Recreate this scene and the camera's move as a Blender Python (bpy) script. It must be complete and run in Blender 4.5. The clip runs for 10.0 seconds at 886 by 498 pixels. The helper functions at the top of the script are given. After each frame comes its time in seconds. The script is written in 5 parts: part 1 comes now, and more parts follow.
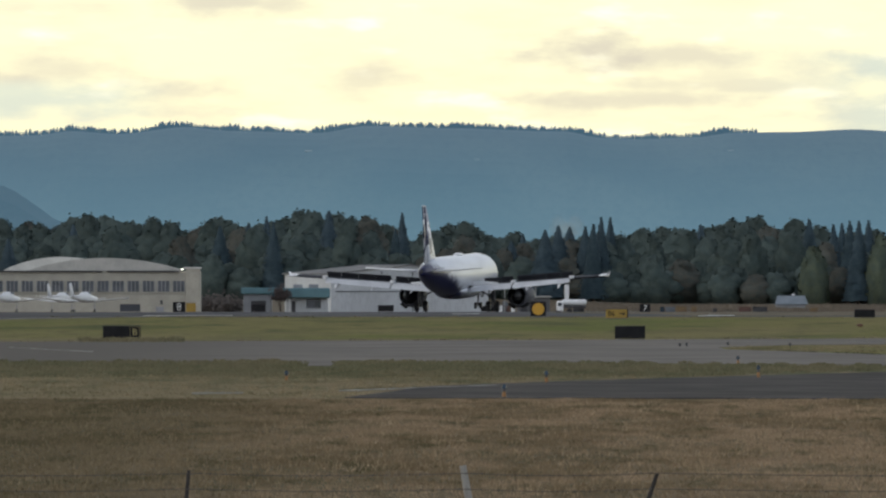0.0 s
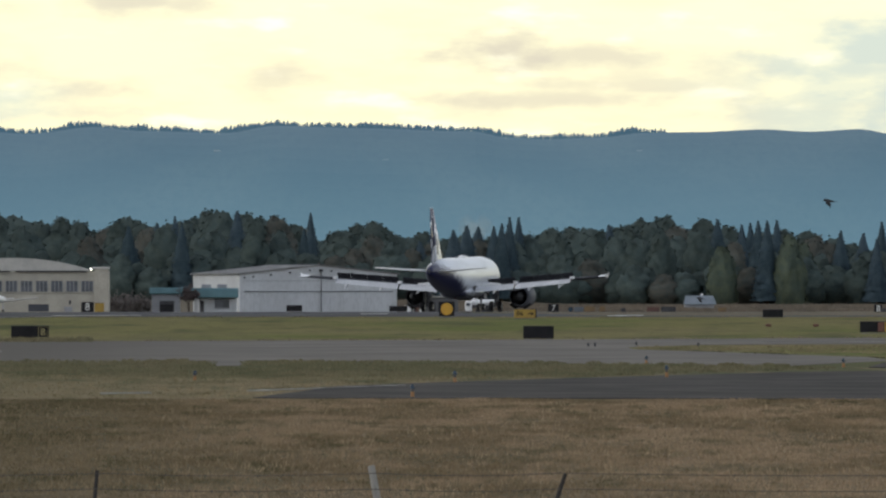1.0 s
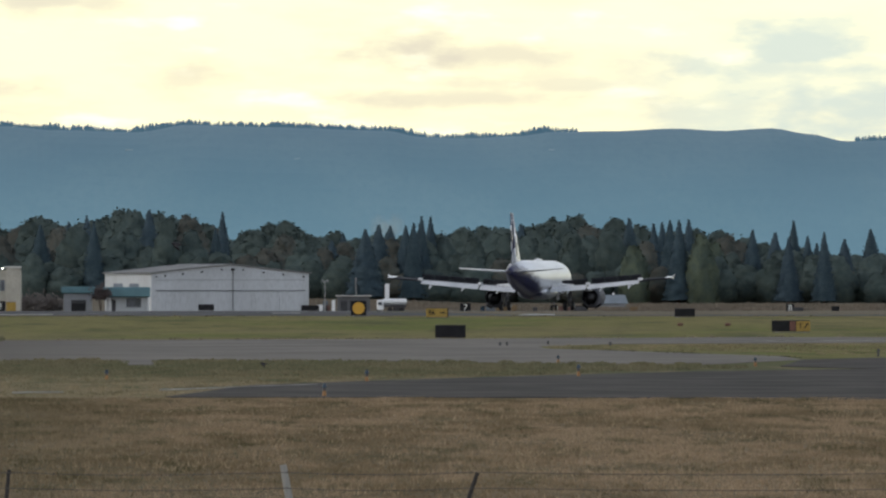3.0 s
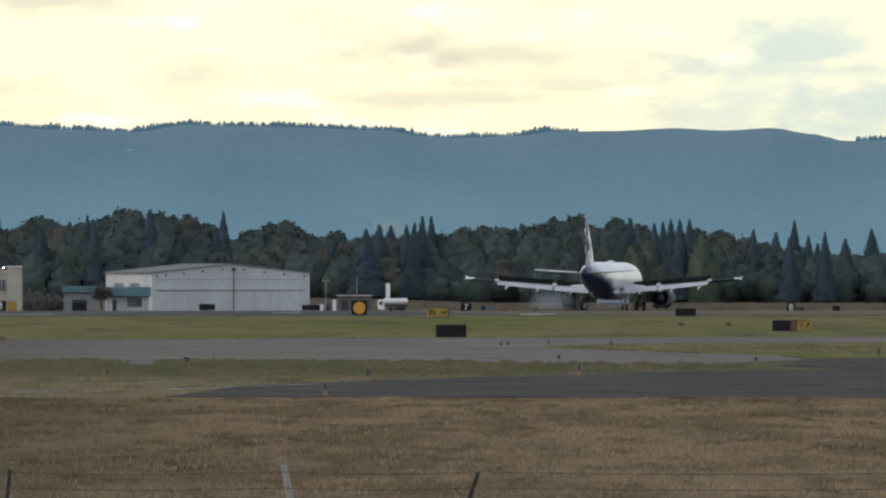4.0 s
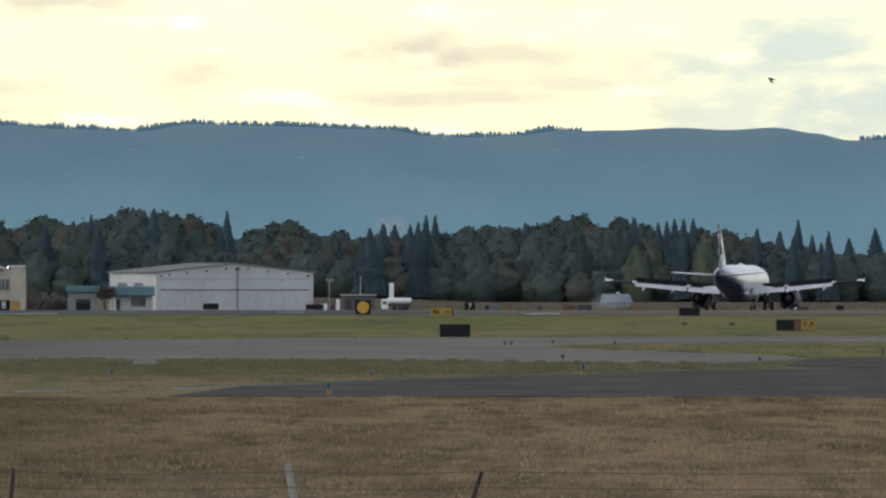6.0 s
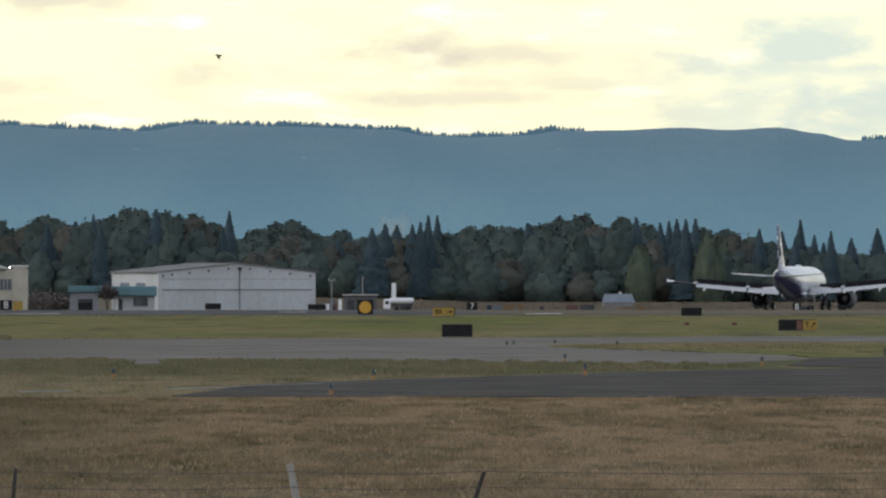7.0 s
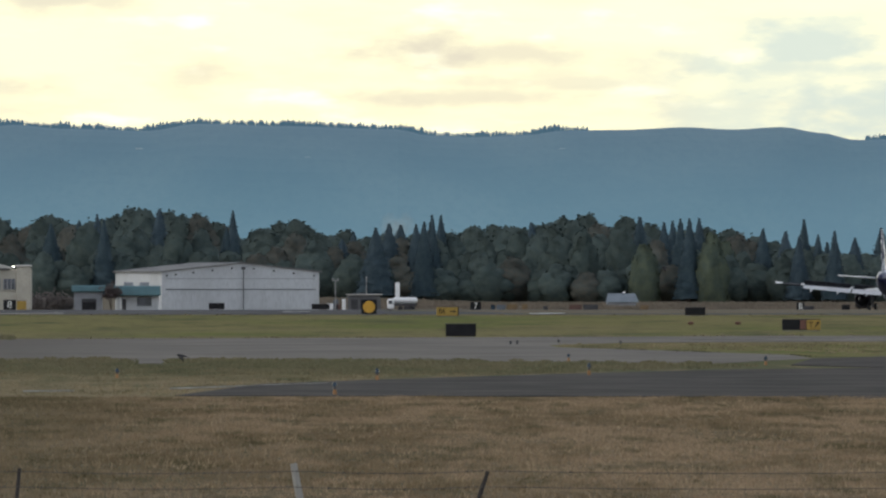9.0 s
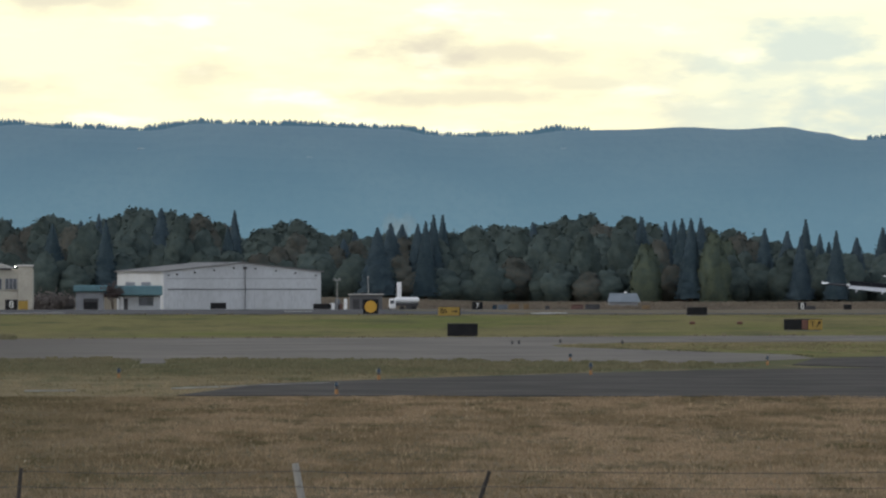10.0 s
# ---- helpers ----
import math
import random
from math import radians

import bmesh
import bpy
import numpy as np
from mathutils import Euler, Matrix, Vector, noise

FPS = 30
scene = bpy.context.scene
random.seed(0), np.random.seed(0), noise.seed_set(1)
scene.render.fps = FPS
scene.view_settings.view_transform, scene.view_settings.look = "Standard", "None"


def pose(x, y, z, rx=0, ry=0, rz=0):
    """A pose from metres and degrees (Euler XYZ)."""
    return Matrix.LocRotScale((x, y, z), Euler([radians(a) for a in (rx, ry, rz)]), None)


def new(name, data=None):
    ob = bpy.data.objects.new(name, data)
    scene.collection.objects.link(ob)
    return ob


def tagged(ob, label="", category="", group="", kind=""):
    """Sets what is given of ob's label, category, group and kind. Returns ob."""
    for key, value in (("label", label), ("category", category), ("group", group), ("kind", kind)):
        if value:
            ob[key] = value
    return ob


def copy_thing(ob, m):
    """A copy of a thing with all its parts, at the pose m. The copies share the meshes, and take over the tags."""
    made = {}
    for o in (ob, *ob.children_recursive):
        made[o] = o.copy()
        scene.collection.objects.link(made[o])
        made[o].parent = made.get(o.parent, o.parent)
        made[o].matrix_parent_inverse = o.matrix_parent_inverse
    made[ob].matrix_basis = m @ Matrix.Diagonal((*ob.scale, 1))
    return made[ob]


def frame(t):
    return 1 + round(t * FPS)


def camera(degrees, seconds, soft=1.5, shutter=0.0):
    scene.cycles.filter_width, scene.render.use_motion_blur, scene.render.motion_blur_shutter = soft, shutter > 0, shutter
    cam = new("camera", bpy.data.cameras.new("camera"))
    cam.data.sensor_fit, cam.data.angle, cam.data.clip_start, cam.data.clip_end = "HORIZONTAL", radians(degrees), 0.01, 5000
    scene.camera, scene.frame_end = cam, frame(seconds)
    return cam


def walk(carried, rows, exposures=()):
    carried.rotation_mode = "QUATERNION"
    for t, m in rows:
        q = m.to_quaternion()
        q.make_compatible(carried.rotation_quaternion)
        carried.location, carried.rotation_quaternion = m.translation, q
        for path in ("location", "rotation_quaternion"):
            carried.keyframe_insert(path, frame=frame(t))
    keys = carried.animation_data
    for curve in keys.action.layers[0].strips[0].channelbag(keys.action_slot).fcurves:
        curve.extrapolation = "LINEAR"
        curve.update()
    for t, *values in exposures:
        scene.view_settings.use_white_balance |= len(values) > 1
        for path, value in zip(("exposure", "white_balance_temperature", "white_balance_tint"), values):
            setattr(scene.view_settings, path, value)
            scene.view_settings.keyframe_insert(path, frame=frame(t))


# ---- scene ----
# The camera stands on a tripod 3.4 m above the field and pans; world y is its first line of sight.
EYE = 3.4
cam = camera(4.4893, 10.0, soft=2.3)
PAN = [
    # seconds, degrees to the right, degrees of tilt
    (0.0, 0.0, 0.169), (0.5, 0.2421, 0.169), (1.0, 0.4641, 0.169), (1.5, 0.6933, 0.168), (2.0, 0.8508, 0.166),
    (2.5, 0.9095, 0.165), (2.7, 0.911, 0.165), (3.8, 0.9082, 0.163), (4.0, 0.9067, 0.163), (4.5, 0.9024, 0.162),
    (5.0, 0.8967, 0.162), (5.5, 0.8924, 0.161), (7.0, 0.8766, 0.160), (7.5, 0.8709, 0.160), (8.0, 0.8666, 0.159),
    (8.5, 0.8623, 0.159), (9.0, 0.858, 0.158), (9.5, 0.8537, 0.158), (10.0, 0.8494, 0.157),
]
walk(cam, [(t, pose(0, 0, EYE, 90 + tilt, 0, -right)) for t, right, tilt in PAN], exposures=[(0.0, -0.05), (2.5, 0.05), (10.0, 0.05)])

# ---- light: a bright broken overcast, lit from behind thin cloud ----
SUN_UP, SUN_ROUND = 38, 250
world = bpy.data.worlds.new("world")
scene.world = world
world.use_nodes = True


class Nodes:
    """Short hand for building a node tree."""

    def __init__(self, tree):
        self.tree = tree
        tree.nodes.clear()

    def add(self, kind, **put):
        node = self.tree.nodes.new(kind)
        for key, value in put.items():
            if key in node.inputs:
                self.put(node.inputs[key], value)
        return node

    def put(self, socket, value):
        if isinstance(value, bpy.types.NodeSocket):
            self.tree.links.new(value, socket)
        else:
            socket.default_value = value

    def math(self, op, a, b=0.0, c=0.0, clamp=False):
        node = self.tree.nodes.new("ShaderNodeMath")
        node.operation, node.use_clamp = op, clamp
        for k, v in enumerate((a, b, c)):
            self.put(node.inputs[k], v)
        return node.outputs[0]

    def mix(self, fac, a, b):
        node = self.tree.nodes.new("ShaderNodeMix")
        node.data_type = "RGBA"
        node.clamp_factor = True
        self.put(node.inputs[0], fac)
        for k, v in ((6, a), (7, b)):
            self.put(node.inputs[k], (*v, 1) if isinstance(v, tuple) and len(v) == 3 else v)
        return node.outputs[2]

    def noise(self, vector, scale, detail=4.0, rough=0.55):
        node = self.add("ShaderNodeTexNoise", Vector=vector, Scale=scale, Detail=detail, Roughness=rough)
        return node.outputs[0]

    def ramp(self, value, low, high):
        node = self.tree.nodes.new("ShaderNodeMapRange")
        node.interpolation_type = "SMOOTHSTEP"
        for k, v in enumerate((value, low, high, 0.0, 1.0)):
            self.put(node.inputs[k], v)
        return node.outputs[0]

    def scaled(self, vector, x, y, z, dx=0.0, dy=0.0, dz=0.0):
        node = self.tree.nodes.new("ShaderNodeMapping")
        self.put(node.inputs[0], vector)
        node.inputs[1].default_value, node.inputs[3].default_value = (dx, dy, dz), (x, y, z)
        return node.outputs[0]


def make_sky():
    n = Nodes(world.node_tree)
    sky = n.tree.nodes.new("ShaderNodeTexSky")
    sky.sky_type, sky.sun_disc = "NISHITA", False
    sky.sun_elevation, sky.sun_rotation = radians(SUN_UP), radians(SUN_ROUND)
    way = n.tree.nodes.new("ShaderNodeTexCoord").outputs["Generated"]
    parts = n.add("ShaderNodeSeparateXYZ", Vector=way)
    x, y, z = parts.outputs
    # cloud sheet: bright cream low in the west, greyer towards the zenith and behind
    low = n.ramp(n.math("ARCTAN2", z, 1.0), 0.30, 0.0)
    ahead = n.ramp(y, -0.6, 0.9)
    glow = n.math("MULTIPLY", low, ahead)
    zenith = n.ramp(z, 0.1, 0.75)
    plain = n.mix(zenith, (0.86, 0.88, 0.92), (0.25, 0.27, 0.30))
    cloud = n.mix(glow, plain, (1.02, 0.955, 0.61))
    # broad brighter and duller sheets of the overcast
    sheet = n.noise(n.scaled(way, 70, 70, 300), 1.0, 6.0, 0.6)
    cloud = n.mix(n.math("MULTIPLY", n.ramp(sheet, 0.45, 0.72), 0.7), cloud, n.mix(glow, plain, (0.82, 0.75, 0.52)))
    # ragged grey wisps, long and flat
    warp = n.noise(n.scaled(way, 150, 150, 420), 1.0, 6.0, 0.55)
    wisp = None
    for east, up, wide, tall, dark in WISPS:
        dx = n.math("DIVIDE", n.math("SUBTRACT", n.math("DIVIDE", x, y), east / 1000), wide * 2.0 / 1000)
        dz = n.math("DIVIDE", n.math("SUBTRACT", z, up / 1000), tall * 2.1 / 1000)
        r = n.math("SQRT", n.math("ADD", n.math("MULTIPLY", dx, dx), n.math("MULTIPLY", dz, dz)))
        r = n.math("ADD", r, n.math("MULTIPLY", n.math("SUBTRACT", warp, 0.5), 3.0))
        one = n.math("MULTIPLY", n.ramp(r, 1.45, 0.05), dark * (0.75 if east < -10 else 0.95))
        wisp = one if wisp is None else n.math("MAXIMUM", wisp, one)
    wisp = n.math("MULTIPLY", wisp, ahead)
    blue = n.math("MAXIMUM", n.ramp(x, 0.022, 0.042), n.math("MULTIPLY", n.ramp(x, -0.022, -0.030), n.ramp(z, 0.0185, 0.017)))
    gap = n.mix(blue, (0.52, 0.465, 0.40), (0.50, 0.585, 0.55))
    cloud = n.mix(wisp, cloud, gap)
    # thin places where the sun nearly breaks through
    thin = n.noise(n.scaled(way, 95, 95, 330, 4, 1, 2), 1.0, 4.0, 0.5)
    cloud = n.mix(n.math("MULTIPLY", n.math("MULTIPLY", n.ramp(thin, 0.56, 0.74), glow), n.math("SUBTRACT", 1.0, wisp)), cloud, (1.1, 1.06, 0.86))
    a = n.add("ShaderNodeBackground", Color=sky.outputs[0], Strength=0.05)
    b = n.add("ShaderNodeBackground", Color=cloud, Strength=1.0)
    both = n.tree.nodes.new("ShaderNodeAddShader")
    n.tree.links.new(a.outputs[0], both.inputs[0])
    n.tree.links.new(b.outputs[0], both.inputs[1])
    out = n.tree.nodes.new("ShaderNodeOutputWorld")
    n.tree.links.new(both.outputs[0], out.inputs[0])


# clouds: milliradians east and up, half width and height, depth of grey
WISPS = [
    (13.3, 20.3, 3.5, 0.9, 0.9), (20.8, 20.0, 4.5, 0.7, 0.7), (19.8, 16.2, 8.0, 0.5, 0.65), (27.3, 17.4, 7.0, 0.6, 0.6),
    (32.3, 18.4, 2.5, 1.0, 0.55), (47.8, 20.6, 4.0, 1.7, 1.0), (45.8, 18.8, 8.0, 0.8, 0.9), (41.8, 15.0, 6.0, 1.2, 0.8),
    (52.8, 15.0, 8.0, 1.6, 1.0), (49.55, 22.2, 2.6, 1.0, 0.8), (-33.7, 19.0, 3.0, 0.8, 0.7), (-32.7, 16.2, 7.0, 0.8, 0.95), (-38.2, 16.6, 4.0, 1.2, 0.9),
    (-7.2, 18.0, 2.4, 0.8, 0.55), (-20.2, 24.7, 2.8, 0.6, 1.0), (-14.7, 24.4, 1.8, 0.5, 0.8),
    (-37.2, 24.4, 5.0, 0.5, 0.4), (24.8, 18.0, 3.5, 0.5, 0.5), (30.0, 17.0, 4.0, 0.5, 0.5), (17.0, 16.4, 3.0, 0.35, 0.5),
    (44.5, 17.4, 5.0, 0.5, 0.6), (-27.0, 15.6, 4.0, 0.5, 0.4), (4.0, 15.0, 5.0, 0.4, 0.3),
]
make_sky()

sun = new("sun", bpy.data.lights.new("sun", "SUN"))
sun.data.energy, sun.data.angle, sun.data.color = 0.5, radians(14), (1.0, 0.93, 0.82)
sun.matrix_world = pose(0, 0, 60, 90 - SUN_UP, 0, 180 - SUN_ROUND)


# ---- materials ----
def material(name, colour, other=None, scale=1.0, fine=20.0, rough=0.7, metal=0.0, bump=0.15, spread=(0.35, 0.65), stretch=(1, 1, 1), vary=0.0, shine=0.4, leafy=0.0, west=None):
    """Two colours mixed by a broad noise, with a fine grain and relief."""
    m = bpy.data.materials.new(name)
    m.use_nodes = True
    n = Nodes(m.node_tree)
    where = n.scaled(n.tree.nodes.new("ShaderNodeTexCoord").outputs["Object"], *stretch)
    other = other or tuple(0.8 * c for c in colour)
    broad, grain = n.noise(where, scale), n.noise(where, fine, 3.0)
    tone = n.mix(n.ramp(broad, *spread), colour, other)
    tone = n.mix(n.math("MULTIPLY", n.ramp(grain, 0.4, 0.75), 0.35), tone, tuple(0.55 * c for c in colour))
    if west:
        # darker and browner towards the west
        x = n.add("ShaderNodeSeparateXYZ", Vector=n.tree.nodes.new("ShaderNodeTexCoord").outputs["Object"]).outputs[0]
        tone = n.mix(n.ramp(n.math("ADD", x, n.math("MULTIPLY", broad, 8)), west[0], west[1]), tone, west[2])
    if vary:
        info = n.tree.nodes.new("ShaderNodeObjectInfo").outputs["Random"]
        isle = n.tree.nodes.new("ShaderNodeNewGeometry").outputs["Random Per Island"]
        mixed = n.math("ADD", n.math("MULTIPLY", info, vary), n.math("MULTIPLY", isle, vary))
        hsv = n.add("ShaderNodeHueSaturation", Color=tone, Value=n.math("ADD", mixed, 1.0 - vary), Hue=n.math("ADD", n.math("MULTIPLY", info, vary * 0.06), 0.5 - vary * 0.03))
        tone = hsv.outputs[0]
    shader = n.add("ShaderNodeBsdfPrincipled", Roughness=rough, Metallic=metal)
    n.put(shader.inputs["Specular IOR Level"], shine)
    n.put(shader.inputs["Base Color"], tone)
    if bump:
        relief = n.add("ShaderNodeBump", Height=grain, Strength=bump)
        n.put(shader.inputs["Normal"], relief.outputs[0])
    face = shader.outputs[0]
    if leafy:
        # light passes through leaves
        thin = n.add("ShaderNodeBsdfTranslucent", Color=tone)
        both = n.add("ShaderNodeMixShader")
        both.inputs[0].default_value = leafy
        n.tree.links.new(face, both.inputs[1])
        n.tree.links.new(thin.outputs[0], both.inputs[2])
        face = both.outputs[0]
    out = n.tree.nodes.new("ShaderNodeOutputMaterial")
    n.tree.links.new(face, out.inputs[0])
    return m


def glowing(name, colour, strength):
    m = bpy.data.materials.new(name)
    m.use_nodes = True
    n = Nodes(m.node_tree)
    shader = n.add("ShaderNodeEmission", Color=(*colour, 1), Strength=strength)
    out = n.tree.nodes.new("ShaderNodeOutputMaterial")
    n.tree.links.new(shader.outputs[0], out.inputs[0])
    return m


WHITE = material("white_paint", (0.78, 0.79, 0.80), (0.70, 0.71, 0.72), 0.3, 6, rough=0.35, bump=0.03)
HANGAR_WHITE = material("hangar_sheet", (0.53, 0.55, 0.57), (0.47, 0.485, 0.50), 0.25, 4, rough=0.6, stretch=(1, 1, 0.3))
CREAM = material("cream_plaster", (0.43, 0.405, 0.345), (0.36, 0.34, 0.29), 0.4, 5, rough=0.85)
ROOF_GREY = material("roof_sheet", (0.46, 0.45, 0.42), (0.38, 0.375, 0.35), 0.5, 6, rough=0.7)
ROOF_PALE = material("pale_roof_sheet", (0.66, 0.66, 0.62), (0.56, 0.56, 0.53), 0.5, 6, rough=0.7)
TEAL = material("teal_canopy", (0.10, 0.20, 0.23), (0.085, 0.17, 0.20), 0.6, 7, rough=0.5)
GLASS_DARK = material("dark_window", (0.10, 0.11, 0.13), (0.06, 0.07, 0.08), 0.8, 5, rough=0.15, bump=0)
BLACK = material("black_panel", (0.014, 0.014, 0.016), (0.02, 0.02, 0.022), 2, 20, rough=0.7, shine=0.12)
DARK = material("dark_metal", (0.05, 0.05, 0.055), (0.03, 0.03, 0.035), 1, 12, rough=0.5)
GREY = material("grey_paint", (0.30, 0.31, 0.33), (0.24, 0.25, 0.27), 0.8, 9, rough=0.5)
YELLOW = material("yellow_panel", (0.37, 0.24, 0.045), (0.30, 0.195, 0.04), 1.5, 15, rough=0.5)
AMBER = material("amber_disc", (0.56, 0.31, 0.035), (0.50, 0.275, 0.035), 1.5, 15, rough=0.5)
LETTER = material("white_letter", (0.75, 0.75, 0.72), None, 1, 15, rough=0.5, bump=0)
RED = material("red_paint", (0.15, 0.065, 0.05), None, 1, 9, rough=0.6)
BLUE = material("blue_lens", (0.014, 0.034, 0.06), None, 2, 20, rough=0.2, bump=0)
ORANGE = material("orange_base", (0.32, 0.16, 0.06), None, 2, 20, rough=0.6)
RUBBER = material("rubber", (0.018, 0.018, 0.02), None, 2, 20, rough=0.8)
STEEL = material("steel", (0.35, 0.35, 0.36), None, 2, 20, rough=0.4, metal=0.7)
# darker than real wing paint: the shade on the wing is in this colour
WING_SHADE_GREY = material("wing_shade_grey", (0.075, 0.078, 0.088), (0.06, 0.063, 0.072), 0.4, 8, rough=0.85, bump=0.03, shine=0.08)
SPOILER_DARK = material("spoiler_face", (0.05, 0.052, 0.06), (0.035, 0.037, 0.045), 0.6, 8, rough=0.85, shine=0.08)
ASPHALT = material("dark_asphalt", (0.088, 0.081, 0.075), (0.048, 0.045, 0.043), 0.22, 1.2, rough=0.9, stretch=(1, 0.7, 1), shine=0.03)
TARMAC = material("pale_tarmac", (0.20, 0.184, 0.163), (0.142, 0.131, 0.117), 0.12, 0.9, rough=0.9, stretch=(1, 0.6, 1), shine=0.03, west=(0, -14, (0.118, 0.108, 0.094)))
RUNWAY_TOP = material("runway_asphalt", (0.10, 0.10, 0.105), (0.075, 0.075, 0.08), 0.05, 0.8, rough=0.85, stretch=(1, 0.2, 1), shine=0.03)
LINE = material("marking_paint", (0.42, 0.41, 0.38), (0.20, 0.195, 0.18), 0.25, 3, rough=0.8, shine=0.03)
MARK = material("fresh_marking_paint", (0.62, 0.63, 0.62), (0.34, 0.34, 0.33), 0.25, 3, rough=0.7, shine=0.05)
BARK = material("bark", (0.09, 0.07, 0.055), (0.05, 0.04, 0.03), 1.5, 12, rough=0.95, bump=0.4)
# leaf and needle colours are lifted and blued to stand in for distance haze
LEAF = material("broad_leaves", (0.120, 0.153, 0.138), (0.090, 0.123, 0.118), 0.7, 2.2, rough=0.8, bump=0, vary=0.2, shine=0.03, leafy=0.3)
LEAF_PALE = material("pale_leaves", (0.134, 0.160, 0.112), (0.102, 0.132, 0.108), 0.7, 2.2, rough=0.8, bump=0, vary=0.2, shine=0.03, leafy=0.3)
LEAF_RED = material("russet_leaves", (0.144, 0.142, 0.120), (0.108, 0.123, 0.113), 0.7, 2.2, rough=0.8, bump=0, vary=0.2, shine=0.03, leafy=0.3)
NEEDLE = material("conifer_needles", (0.082, 0.118, 0.138), (0.062, 0.094, 0.116), 0.7, 2.2, rough=0.85, bump=0, vary=0.2, shine=0.03, leafy=0.3)
WOOD_PALE = material("weathered_post", (0.37, 0.36, 0.33), (0.26, 0.25, 0.23), 3, 30, rough=0.9, bump=0.4, stretch=(1, 1, 0.2))
WOOD_DARK = material("dark_post", (0.045, 0.04, 0.038), (0.03, 0.027, 0.025), 3, 30, rough=0.9, bump=0.4)
WIRE = material("rusty_wire", (0.07, 0.06, 0.055), None, 5, 40, rough=0.7)
FEATHER = material("dark_feathers", (0.02, 0.02, 0.024), (0.03, 0.028, 0.028), 8, 60, rough=0.8)
GLOW = glowing("lamp_glow", (1.0, 0.93, 0.8), 14)


# ---- helpers for building ----
LEVELS = [(0, 0.0), (690, 0.0), (800, 0.26), (900, 0.47), (1000, 0.55), (1100, 0.44), (1176, 0.30), (1300, 0.0), (1400, -0.35), (1500, -0.65), (1600, -0.98), (1700, -1.25), (1976, -2.05), (2060, -1.2), (2200, -0.1), (2400, 0.3), (3000, 1.0), (4300, 2.0), (4990, 2.0)]


def level(y):
    """The height of the ground y metres out."""
    for (a, za), (b, zb) in zip(LEVELS, LEVELS[1:]):
        if y <= b:
            k = (y - a) / (b - a)
            return za + (zb - za) * k
    return LEVELS[-1][1]


def dip(east):
    """How far the land beyond the runway lies lower towards the east."""
    k = min(1.0, max(0.0, (east - 7) / 14))
    return 0.85 * k * k * (3 - 2 * k)


def spot(east, out, up=None):
    """A place from its bearing in milliradians and its distance; on the ground unless a height is given."""
    return Vector((east * out / 1000, out, level(out) - dip(east) * min(1.0, max(0.0, (out - 2000) / 100)) if up is None else up))


def mesh_of(name, bm, *materials, smooth=False):
    data = bpy.data.meshes.new(name)
    bm.to_mesh(data)
    bm.free()
    for m in materials:
        data.materials.append(m)
    if smooth:
        for p in data.polygons:
            p.use_smooth = True
    return data


def part(name, bm, material, parent, label="", smooth=False, at=None):
    mats = material if isinstance(material, tuple) else (material,)
    ob = new(name, mesh_of(name, bm, *mats, smooth=smooth))
    ob.parent = parent
    if at is not None:
        ob.matrix_basis = at
    return tagged(ob, label)


def thing(name, where, turn=0.0, label="", category="", group=""):
    """An Empty at the thing's base, which holds its parts."""
    ob = new(name)
    ob.empty_display_size = 0.3
    ob.matrix_basis = pose(*where, 0, 0, turn)
    return tagged(ob, label, category, group)


def setting(name, bm, *materials, label="", category=""):
    ob = new(name, mesh_of(name, bm, *materials))
    return tagged(ob, label, category, kind="structure")


def box(bm, lo, hi, bevel=0.0, index=0):
    """A box from corner to corner, with its edges eased."""
    size = [b - a for a, b in zip(lo, hi)]
    mid = [(a + b) / 2 for a, b in zip(lo, hi)]
    made = bmesh.ops.create_cube(bm, size=1.0, matrix=Matrix.Translation(mid) @ Matrix.Diagonal((*size, 1)))
    faces = {f for v in made["verts"] for f in v.link_faces}
    for f in faces:
        f.material_index = index
    if bevel:
        edges = list({e for v in made["verts"] for e in v.link_edges})
        out = bmesh.ops.bevel(bm, geom=edges, offset=bevel, segments=1, affect="EDGES")
        for f in out["faces"]:
            f.material_index = index
    return bm


def boxed(lo, hi, bevel=0.0):
    return box(bmesh.new(), lo, hi, bevel)


def rod(bm, a, b, ra, rb=None, n=8, index=0):
    """A tapered round bar between two points."""
    a, b = Vector(a), Vector(b)
    rb = ra if rb is None else rb
    turn = (b - a).to_track_quat("Z", "Y").to_matrix()
    rings = []
    for c, r in ((a, ra), (b, rb)):
        rings.append([bm.verts.new(c + turn @ Vector((r * math.cos(k * math.tau / n), r * math.sin(k * math.tau / n), 0))) for k in range(n)])
    for k in range(n):
        f = bm.faces.new((rings[0][k], rings[0][(k + 1) % n], rings[1][(k + 1) % n], rings[1][k]))
        f.material_index = index
    bm.faces.new(rings[0][::-1]).material_index = index
    bm.faces.new(rings[1]).material_index = index
    return bm


def loft(bm, rings, cap=True, closed=True, index=0):
    """A skin over rings of equal count."""
    made = [[bm.verts.new(p) for p in ring] for ring in rings]
    n = len(made[0])
    for a, b in zip(made, made[1:]):
        for k in range(n if closed else n - 1):
            f = bm.faces.new((a[k], a[(k + 1) % n], b[(k + 1) % n], b[k]))
            f.material_index = index
    if cap:
        bm.faces.new(made[0][::-1]).material_index = index
        bm.faces.new(made[-1]).material_index = index
    bmesh.ops.recalc_face_normals(bm, faces=bm.faces[:])
    return bm


